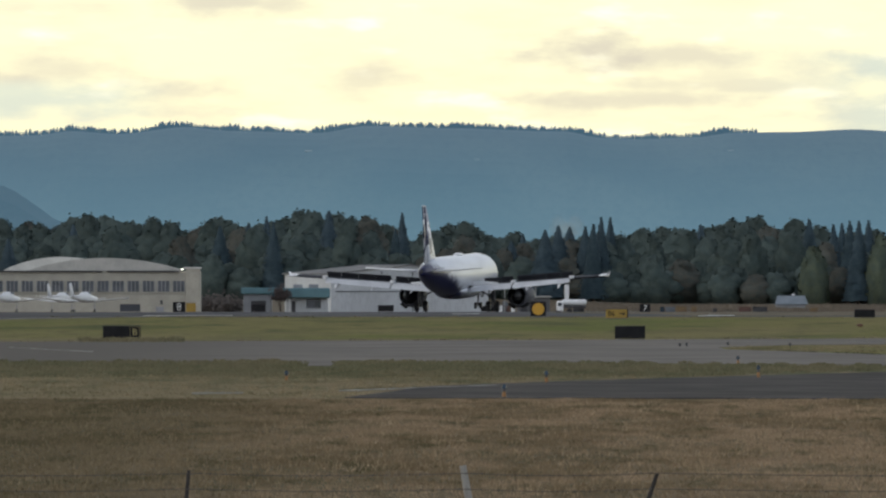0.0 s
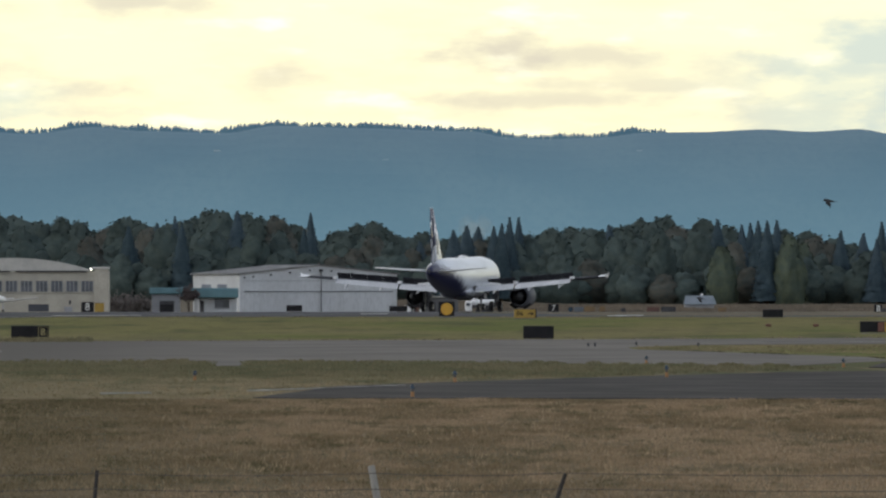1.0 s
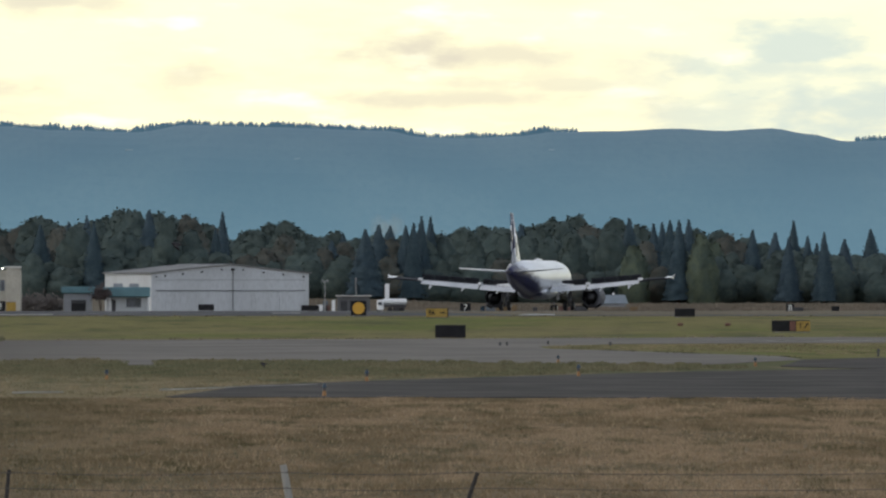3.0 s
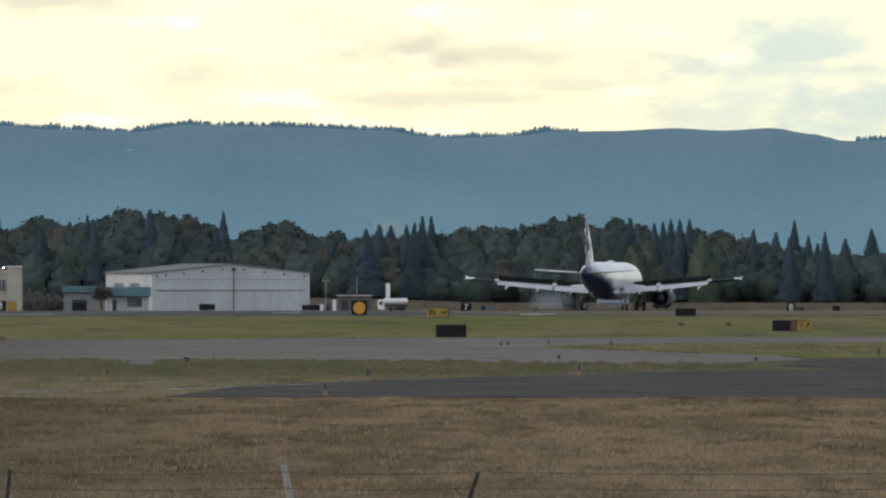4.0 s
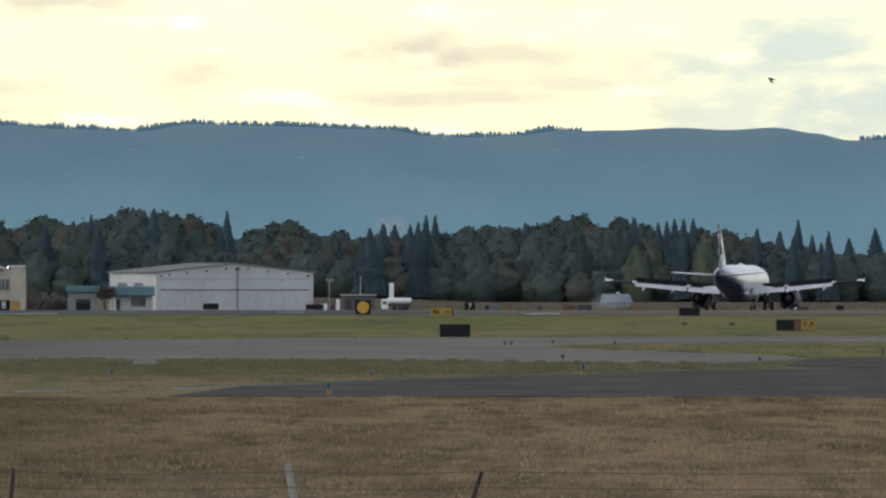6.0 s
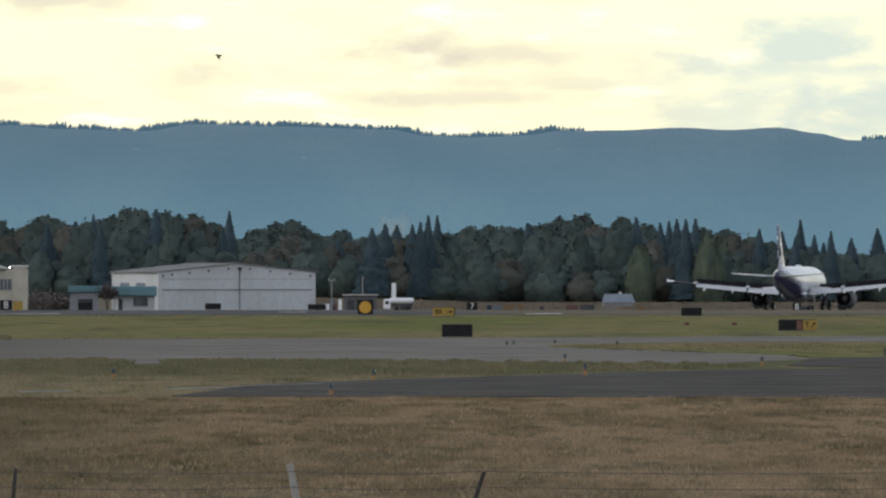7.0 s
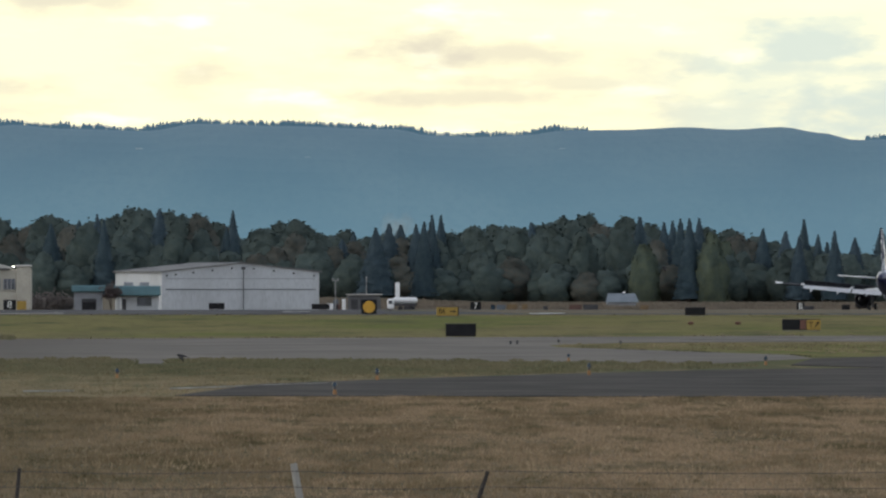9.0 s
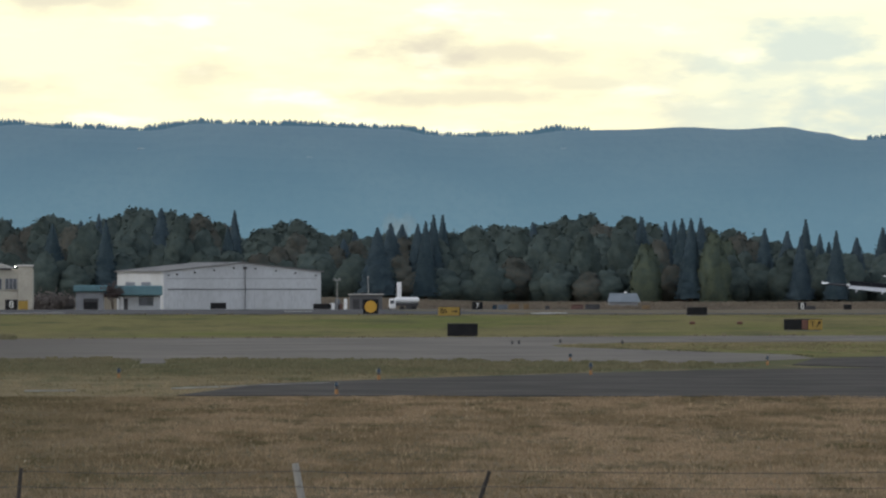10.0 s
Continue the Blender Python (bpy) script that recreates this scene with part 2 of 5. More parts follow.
# ---- ground ----
def ground_material():
    m = bpy.data.materials.new("field_ground")
    m.use_nodes = True
    n = Nodes(m.node_tree)
    where = n.tree.nodes.new("ShaderNodeTexCoord").outputs["Object"]
    y = n.add("ShaderNodeSeparateXYZ", Vector=where).outputs[1]
    broad = n.noise(n.scaled(where, 0.16, 0.035, 1), 1.0, 4.0)
    lane = n.noise(n.scaled(where, 0.05, 0.009, 1, 3, 7, 0), 1.0, 5.0, 0.6)
    tuft = n.noise(n.scaled(where, 0.14, 0.022, 1, 9, 1, 0), 1.0, 5.0, 0.65)
    patch = n.noise(n.scaled(where, 0.5, 0.07, 1), 1.0, 5.0, 0.6)
    grain = n.noise(n.scaled(where, 5, 2.0, 1), 1.0, 4.0, 0.65)
    straw = n.mix(n.ramp(broad, 0.43, 0.57), (0.225, 0.165, 0.10), (0.135, 0.108, 0.064))
    straw = n.mix(n.math("MULTIPLY", n.ramp(patch, 0.5, 0.75), 0.7), straw, (0.10, 0.098, 0.052))
    mown = n.mix(n.ramp(lane, 0.38, 0.6), (0.132, 0.150, 0.040), (0.19, 0.168, 0.066))
    wide = n.noise(n.scaled(where, 0.03, 0.012, 1, 5, 2, 0), 1.0, 3.0)
    mown = n.mix(n.ramp(tuft, 0.48, 0.66), mown, (0.078, 0.092, 0.036))
    mown = n.mix(n.math("MULTIPLY", n.ramp(wide, 0.42, 0.60), 0.6), mown, (0.215, 0.178, 0.082))
    mown = n.mix(n.math("MULTIPLY", n.ramp(patch, 0.48, 0.68), 0.55), mown, (0.085, 0.09, 0.04))
    edge = n.math("ADD", y, n.math("MULTIPLY", n.math("SUBTRACT", broad, 0.5), 60))
    strip = n.mix(n.ramp(n.math("MULTIPLY_ADD", y, -0.0022, n.math("ADD", patch, 0.87)), 0.38, 0.62), (0.105, 0.108, 0.054), (0.225, 0.18, 0.105))
    x = n.add("ShaderNodeSeparateXYZ", Vector=where).outputs[0]
    # the field is darker and a little greener towards the west
    straw = n.mix(n.math("MULTIPLY", n.ramp(n.math("ADD", x, n.math("MULTIPLY", broad, 8)), 5, -5), 0.6), straw, (0.095, 0.082, 0.046))
    tone = n.mix(n.ramp(y, 327, 331), straw, strip)
    tone = n.mix(n.ramp(edge, 470, 500), tone, mown)
    tan_verge = n.math("MULTIPLY", n.ramp(edge, 690, 655), n.ramp(y, 600, 620))
    tone = n.mix(n.math("MULTIPLY", tan_verge, 0.8), tone, (0.185, 0.155, 0.085))
    brush = n.mix(n.ramp(patch, 0.4, 0.65), (0.185, 0.155, 0.115), (0.145, 0.128, 0.098))
    bearing = n.math("DIVIDE", n.math("MULTIPLY", x, 1000.0), n.math("MAXIMUM", y, 100.0))
    start = n.math("MULTIPLY_ADD", n.ramp(bearing, 8, 22), -175.0, 1130.0)
    tone = n.mix(n.ramp(n.math("SUBTRACT", edge, start), 0, 60), tone, brush)
    tone = n.mix(n.math("MULTIPLY", n.ramp(grain, 0.42, 0.75), 0.6), tone, (0.055, 0.05, 0.028))
    shader = n.add("ShaderNodeBsdfPrincipled", Roughness=0.95)
    n.put(shader.inputs["Specular IOR Level"], 0.02)
    n.put(shader.inputs["Base Color"], tone)
    relief = n.add("ShaderNodeBump", Height=grain, Strength=0.25)
    n.put(shader.inputs["Normal"], relief.outputs[0])
    out = n.tree.nodes.new("ShaderNodeOutputMaterial")
    n.tree.links.new(shader.outputs[0], out.inputs[0])
    return m


GROUND = ground_material()


def make_ground():
    bm = bmesh.new()
    ys = sorted(set([-2500, -600, -100, 60, 140, 250, 400, 600, 800, 2000, 2030, 2100] + [a for a, _ in LEVELS]))
    bearings = [-4500, -1500, -400, -120, -40, 0, 7, 9, 11, 13, 15, 17, 19, 21, 40, 120, 400, 1500, 4500]
    grid = []
    for y in ys:
        far = max(y, 900)
        grid.append([bm.verts.new((e * far / 1000, y, spot(e, y).z if y > 0 else 0.0)) for e in bearings])
    for a, b in zip(grid, grid[1:]):
        for k in range(len(bearings) - 1):
            bm.faces.new((a[k], a[k + 1], b[k + 1], b[k]))
    setting("ground", bm, GROUND, label="flat airfield of dry straw and mown green grass", category="ground")


def paving(name, outline, mat, lift, label, category="taxiway"):
    """A flat slab with an outline of (bearing, distance) corners, a little proud of the grass."""
    bm = bmesh.new()
    top = [bm.verts.new(spot(e, d) + Vector((0, 0, lift))) for e, d in outline]
    low = [bm.verts.new(v.co - Vector((0, 0, lift + 0.1))) for v in top]
    n = len(top)
    bm.faces.new(top)
    for k in range(n):
        bm.faces.new((top[k], low[k], low[(k + 1) % n], top[(k + 1) % n]))
    bmesh.ops.recalc_face_normals(bm, faces=bm.faces[:])
    return setting(name, bm, mat, label=label, category=category)


make_ground()
paving("taxiway_near", [(-8.7, 331), (5.8, 330), (25.8, 329), (39.2, 327), (58.8, 322), (75.8, 318), (75.8, 510), (53.8, 500), (47.8, 489), (45.8, 450), (54.8, 437), (38.8, 425), (25.8, 407), (10.8, 386), (-1.2, 367)],
       ASPHALT, 0.03, "worn dark asphalt taxiway between strips of grass")
paving("taxiway_far", [(-49.2, 482), (-20.2, 480), (-12.7, 482), (-11.95, 459), (-9.95, 459), (-9.2, 490), (15.8, 476), (30.8, 463), (38.8, 459), (47.8, 489.5), (45.8, 512), (35.8, 540), (25.05, 570), (24.3, 590), (30.8, 612), (55.8, 628), (75.8, 640), (75.8, 690), (45.8, 688), (15.8, 668), (-13.2, 655), (-49.2, 640)],
       TARMAC, 0.02, "pale grey weathered tarmac taxiway")


for edge in ([(-9.2, 352), (4.8, 370.6), (4.8, 371.2), (-9.2, 352.6)], [(-22.2, 344), (-17.7, 345.5), (-17.7, 346.0), (-22.2, 344.5)], [(-38.45, 586), (-30.95, 548), (-30.95, 549), (-38.45, 587)], [(35.8, 641), (75.8, 650), (75.8, 651), (35.8, 642)]):
    paving("taxiway_edge_line", edge, LINE, 0.045, "worn white taxiway edge line", "marking")


def shoulder():
    """The paved strip along the runway, laid over the low crest."""
    bm = bmesh.new()
    rows = []
    for f in range(7):
        row = []
        for e in range(-60, 85, 2):
            k = min(1.0, max(0.0, (e - 8) / 14))
            y = 942 + (158 - 128 * k) * f / 6
            row.append(bm.verts.new((e * y / 1000, y + (noise.noise((e * 0.2, 0, 0)) * 5 if f == 0 else 0), level(y) + 0.03)))
        rows.append(row)
    for a, b in zip(rows, rows[1:]):
        for k in range(len(a) - 1):
            bm.faces.new((a[k], a[k + 1], b[k + 1], b[k]))
    setting("runway_shoulder", bm, RUNWAY_TOP, label="grey paved strip along the runway", category="pavement")


shoulder()

for edge in ([(-26.5, 950), (-18.6, 966), (-18.6, 974), (-26.5, 962)], [(0.8, 1010), (3.2, 1012), (3.2, 1026), (0.8, 1022)], [(22.6, 957), (24.4, 960), (24.4, 967), (22.6, 963)], [(23.4, 963), (25.8, 966), (25.8, 972), (23.4, 971)]):
    paving("pale_strip", edge, LINE if edge[0][0] < 0 else MARK, 0.06, "bleached white paint along the runway strip", "marking")

# the runway runs off to the right, away from the eye
HEADING = 11.82
RUN = Vector((math.sin(radians(HEADING)), math.cos(radians(HEADING)), 0))
ACROSS = Vector((RUN.y, -RUN.x, 0))
TOUCH = spot(1.1, 1176)


def runway_strip(name, near, far, start, end, mat, lift, label, category):
    """A strip along the runway; near and far are metres to the right of its middle."""
    bm = bmesh.new()
    steps = int((end - start) / 20)
    rows = []
    for k in range(steps + 1):
        s = start + (end - start) * k / steps
        row = []
        for j in range(4):
            p = TOUCH + RUN * s + ACROSS * (near + (far - near) * j / 3)
            row.append(bm.verts.new((p.x, p.y, level(p.y) + lift)))
        rows.append(row)
    for a, b in zip(rows, rows[1:]):
        for j in range(3):
            bm.faces.new((a[j], a[j + 1], b[j + 1], b[j]))
    return setting(name, bm, mat, label=label, category=category)


runway_strip("runway", -23, 23, -300, 1500, RUNWAY_TOP, 0.02, "grey asphalt runway with tyre marks", "runway")
for k in range(-4, 5):
    for s in (128, 300):
        runway_strip("runway_touchdown_bar", k * 4.2 - 0.9, k * 4.2 + 0.9, s, s + 40, LINE, 0.035, "white painted bar on the runway", "marking")
runway_strip("runway_edge_line", 20.2, 21.1, -300, 1500, LINE, 0.03, "white painted runway edge line", "marking")
runway_strip("runway_edge_line", -21.1, -20.2, -300, 1500, LINE, 0.03, "white painted runway edge line", "marking")


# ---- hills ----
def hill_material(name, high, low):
    """Far forest backdrop: haze of miles of air, painted in as a faint glow."""
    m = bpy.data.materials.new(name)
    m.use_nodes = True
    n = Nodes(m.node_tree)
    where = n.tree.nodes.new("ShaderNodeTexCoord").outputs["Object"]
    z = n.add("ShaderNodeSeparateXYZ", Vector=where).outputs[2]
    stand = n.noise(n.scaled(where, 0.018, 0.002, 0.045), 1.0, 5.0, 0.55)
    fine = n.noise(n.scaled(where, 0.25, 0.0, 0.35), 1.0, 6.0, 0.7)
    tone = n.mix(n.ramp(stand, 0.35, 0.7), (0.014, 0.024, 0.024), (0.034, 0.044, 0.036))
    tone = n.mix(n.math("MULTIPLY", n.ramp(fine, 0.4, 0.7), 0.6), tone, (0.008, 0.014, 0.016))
    # the emitted haze is paler towards the foot of the hills
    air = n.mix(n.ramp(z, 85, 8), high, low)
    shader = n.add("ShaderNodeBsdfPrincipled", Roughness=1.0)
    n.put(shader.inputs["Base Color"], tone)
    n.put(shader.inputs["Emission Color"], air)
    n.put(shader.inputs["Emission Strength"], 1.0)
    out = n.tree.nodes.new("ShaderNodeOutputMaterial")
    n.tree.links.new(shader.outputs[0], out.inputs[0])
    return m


HILL = hill_material("far_forest_haze", (0.042, 0.092, 0.142), (0.086, 0.182, 0.246))
FOOTHILL = hill_material("nearer_forest_haze", (0.028, 0.070, 0.112), (0.046, 0.110, 0.162))
FAR = 4600
# the skyline: bearing and rise above eye level, both in milliradians
RIDGE = [(-120, 11.0), (-54.2, 12.5), (-39.2, 13.05), (-36.2, 13.1), (-32.95, 13.5), (-28.7, 13.25), (-22.7, 13.85), (-18.7, 13.5), (-11.2, 13.3), (-6.7, 13.95), (0.8, 13.75), (10.8, 13.45), (13.8, 12.9), (17.8, 12.75), (22.3, 12.95), (25.8, 13.35), (30.8, 13.4), (36.55, 13.62), (40.55, 13.42), (45.05, 13.65), (48.3, 13.15), (51.55, 12.5), (55.3, 12.6), (65.8, 12.0), (140, 10)]


def skyline(east):
    for (a, za), (b, zb) in zip(RIDGE, RIDGE[1:]):
        if a <= east <= b:
            k = (east - a) / (b - a)
            return za + (zb - za) * (3 - 2 * k) * k * k
    return 10


def make_hills():
    bm = bmesh.new()
    rows = []
    for k in range(15):
        f = k / 14
        row = []
        for j in range(261):
            e = -120 + j
            rise = EYE + skyline(e) * FAR / 1000 - 0.5
            out = 4050 + (FAR - 4050) * f
            fold = noise.noise((e * 0.09, f * 2.0, 3.0)) * 50 * math.sin(f * math.pi)
            row.append(bm.verts.new((e * (out + fold) / 1000, out + fold, 1.5 + (rise - 1.5) * math.sin(f * math.pi / 2) ** 1.15)))
        rows.append(row)
    rows.append([bm.verts.new((v.co.x * 1.04, v.co.y + 200, 0)) for v in rows[-1]])
    for a, b in zip(rows, rows[1:]):
        for j in range(260):
            bm.faces.new((a[j], a[j + 1], b[j + 1], b[j]))
    setting("backdrop_hills", bm, HILL, label="long forested hills, with blue haze painted on as glow", category="hills")
    # the trees that break the skyline
    rng = random.Random(4)
    bm = bmesh.new()
    e = -75.0
    while e < 95:
        rise = EYE + skyline(e) * FAR / 1000 - 0.9
        clump = max(0.0, noise.noise((e * 0.35, 7.0, 0.0)) + 0.35)
        if e > 27.8 and e < 52.3:
            # the bare shoulder of the hill
            e += 0.3
            continue
        tall = rng.uniform(1.3, 2.6) + 2.0 * clump * rng.uniform(0.4, 1.0)
        c = Vector((e * FAR / 1000, FAR + rng.uniform(-3, 3), rise))
        w = tall * rng.uniform(0.24, 0.42)
        for f0, f1, ww in ((0.0, 0.55, 1.0), (0.35, 0.8, 0.72), (0.62, 1.0, 0.45)):
            rod(bm, c + Vector((0, 0, tall * f0)), c + Vector((rng.uniform(-.05, .05), 0, tall * f1)), w * ww, 0.04, 5)
        e += rng.uniform(0.08, 0.18)
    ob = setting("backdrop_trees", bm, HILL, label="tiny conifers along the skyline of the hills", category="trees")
    tagged(ob, kind="stuff")


make_hills()


def make_foothill():
    """A lower wooded spur before the hills, at the western end."""
    bm = bmesh.new()
    rows = []
    for f, out in ((0.0, 3450), (0.5, 3520), (0.85, 3580), (1.0, 3620), (0.0, 3800)):
        row = []
        for j in range(61):
            e = -95 + j * 1.1
            crest = 8.7 - 0.55 * max(0.0, e + 39.5) + 0.5 * noise.noise((e * 0.25, 5.0, 0.0)) + 0.12 * noise.noise((e * 2.2, 1.0, 0.0))
            rise = EYE + max(-0.5, crest) * 3.62
            row.append(bm.verts.new((e * out / 1000, out, 1.2 + (rise - 1.2) * f)))
        rows.append(row)
    for a, b in zip(rows, rows[1:]):
        for j in range(60):
            bm.faces.new((a[j], a[j + 1], b[j + 1], b[j]))
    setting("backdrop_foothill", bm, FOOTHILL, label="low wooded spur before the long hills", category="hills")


make_foothill()


def hill_house(east, up, wide, tall):
    """A tiny pale house on the far slope, where the line of sight meets the hill."""
    for k in range(400):
        f = k / 400
        rise = EYE + skyline(east) * FAR / 1000 - 0.5
        out = 4050 + (FAR - 4050) * f + noise.noise((east * 0.09, f * 2.0, 3.0)) * 50 * math.sin(f * math.pi)
        z = 1.5 + (rise - 1.5) * math.sin(f * math.pi / 2) ** 1.15
        if z > EYE + up * out / 1000:
            break
    root = thing("hill_house", (east * out / 1000, out - 2, z - 0.6), 0, "tiny pale house among trees on the far hillside", "house", "houses on the hills")
    part("wall", boxed((-wide / 2, 0, -1.0), (wide / 2, 2, tall), 0.03), FAR_WALL, root)
    bm = bmesh.new()
    loft(bm, [[(x, -0.2, tall), (x, 2.2, tall), (x, 1.0, tall + 0.35)] for x in (-wide / 2 - 0.15, wide / 2 + 0.15)])
    part("roof", bm, FAR_WALL, root, "pale roof")


FAR_WALL = material("far_house", (0.30, 0.36, 0.38), (0.25, 0.31, 0.33), 0.5, 4, rough=0.8)
for row in ((-11.9, 11.65, 2.4, 0.3), (3.0, 10.9, 2.0, 0.15), (25.5, 11.7, 2.0, 0.15)):
    hill_house(*row)


# ---- trees ----
def leaf_clump(verts, faces, c, size, rng, outward=None, normals=None, soft=None, loose=0.4):
    """A small bent spray of leaves: two ragged blades that lie roughly along the crown's skin."""
    for _ in range(2):
        n = Vector((rng.gauss(0, 1), rng.gauss(0, 1), rng.gauss(0, 1))).normalized()
        if outward is not None:
            n = (outward.normalized() + loose * n).normalized()
        a = n.orthogonal().normalized()
        a.rotate(Matrix.Rotation(rng.uniform(0, 6.28), 3, n))
        b = n.cross(a)
        k = len(verts)
        s = size * rng.uniform(0.6, 1.2)
        verts += [c - b * s * 0.6, c + a * s, c + b * s * 0.55, c - a * s]
        faces.append((k, k + 1, k + 2, k + 3))
        if normals is not None:
            normals += [(soft + 0.15 * n).normalized()] * 4


ICO = bmesh.new()
bmesh.ops.create_icosphere(ICO, subdivisions=3, radius=1.0)
BOUGH_VERTS = [v.co.copy() for v in ICO.verts]
BOUGH_FACES = [tuple(v.index for v in f.verts) for f in ICO.faces]
ICO.free()


def broad_crown(tall, wide, rng):
    """Dense leafy boughs heaped into an uneven, tall crown, with loose sprays standing out of them."""
    verts, faces, normals = [], [], []
    boughs = 14
    for k in range(boughs):
        ang, f = k * 2.4 + rng.uniform(-.6, .6), (k + rng.random()) / boughs
        swell = math.sin(math.pi * min(1.0, 0.22 + 0.78 * f)) ** 0.6
        size = wide * rng.uniform(0.25, 0.36) * (1.0 if f < 0.7 else 0.78)
        r = max(0.0, wide * 0.5 * swell * rng.uniform(0.85, 1.05) - size * 0.8)
        c = Vector((r * math.cos(ang), r * math.sin(ang), tall * (0.05 + 0.84 * f)))
        axis = Vector((c.x, c.y, (f - 0.4) * wide * 0.7)) / (wide * 0.5)
        seed = Vector((rng.uniform(0, 50), rng.uniform(0, 50), k))
        base = len(verts)
        for v in BOUGH_VERTS:
            lump = 1 + 0.26 * noise.noise(v * 1.8 + seed) + 0.20 * noise.noise(v * 4.5 + seed)
            verts.append(c + Vector((v.x, v.y, v.z * 1.35)) * size * lump)
            normals.append((0.45 * v + axis).normalized())
        faces += [tuple(base + q for q in face) for face in BOUGH_FACES]
        for _ in range(76):
            v = Vector((rng.gauss(0, 1), rng.gauss(0, 1), rng.gauss(0, 1))).normalized()
            lump = 1 + 0.26 * noise.noise(v * 1.8 + seed) + 0.20 * noise.noise(v * 4.5 + seed)
            out = Vector((v.x, v.y, v.z * 1.35)) * size * lump * rng.uniform(0.98, 1.15)
            skin = (0.45 * v + axis).normalized()
            leaf_clump(verts, faces, c + out, 0.42, rng, (v + skin), normals, skin, 0.9)
    return verts, faces, normals


def conifer_crown(tall, wide, rng):
    """Dense drooping whorls that narrow to a sharp tip, with sprays along their rims."""
    verts, faces, normals = [], [], []
    n, f, last = 14, 0.05, None
    while f < 0.985:
        reach = wide * 0.5 * (1 - f) ** 0.85 + 0.1
        for rim, drop in ((0.88, 0.0), (1.0, -0.5)):
            ring = []
            for k in range(n):
                ang = k * math.tau / n + rng.uniform(-.15, .15)
                r = reach * rim * rng.uniform(0.8, 1.1)
                skin = Vector((math.cos(ang), math.sin(ang), 0.4)).normalized()
                ring.append(len(verts))
                verts.append(Vector((r * math.cos(ang), r * math.sin(ang), tall * f + (0.45 if drop else 0.0) + rng.uniform(-.1, .1) - (0.0 if not drop else reach * 0.12))))
                normals.append(skin)
            if last:
                faces += [(last[k], last[(k + 1) % n], ring[(k + 1) % n], ring[k]) for k in range(n)]
            last = ring
        for _ in range(max(5, int(reach * 9))):
            ang, r = rng.uniform(0, 6.28), reach * rng.uniform(0.85, 1.15)
            skin = Vector((math.cos(ang), math.sin(ang), 0.4)).normalized()
            leaf_clump(verts, faces, Vector((r * math.cos(ang), r * math.sin(ang), tall * f + rng.uniform(0, 0.5))), 0.28 + 0.12 * (1 - f), rng, skin, normals, skin, 0.7)
        f += 0.75 / tall
    top = len(verts)
    verts.append(Vector((0, 0, tall)))
    normals.append(Vector((0, 0, 1)))
    faces += [(last[k], last[(k + 1) % n], top) for k in range(n)]
    return verts, faces, normals


def tree(kind, tall, wide, seed, mat, label):
    rng = random.Random(seed)
    root = thing("conifer" if kind == "conifer" else "broadleaf_tree", (0, 0, -40), 0, label, "tree", "trees of the belt")
    bm = bmesh.new()
    lean = Vector((rng.uniform(-.4, .4), rng.uniform(-.4, .4), tall * 0.6))
    rod(bm, (0, 0, -0.6), lean, tall * 0.022 + 0.08, tall * 0.008, 7)
    for _ in range(6):
        f = rng.uniform(0.3, 0.85)
        ang = rng.uniform(0, 6.28)
        reach = wide * (0.32 if kind != "conifer" else 0.2)
        rod(bm, lean * f, lean * f + Vector((reach * math.cos(ang), reach * math.sin(ang), tall * 0.14)), tall * 0.008, 0.03, 5)
    part("trunk", bm, BARK, root)
    verts, faces, normals = (conifer_crown if kind == "conifer" else broad_crown)(tall, wide, rng)
    data = bpy.data.meshes.new("crown")
    data.from_pydata([tuple(v) for v in verts], [], faces)
    for p in data.polygons:
        p.use_smooth = True
    data.normals_split_custom_set_from_vertices([tuple(v.normalized()) for v in normals])
    data.materials.append(mat)
    crown = new("crown", data)
    crown.parent = root
    return root


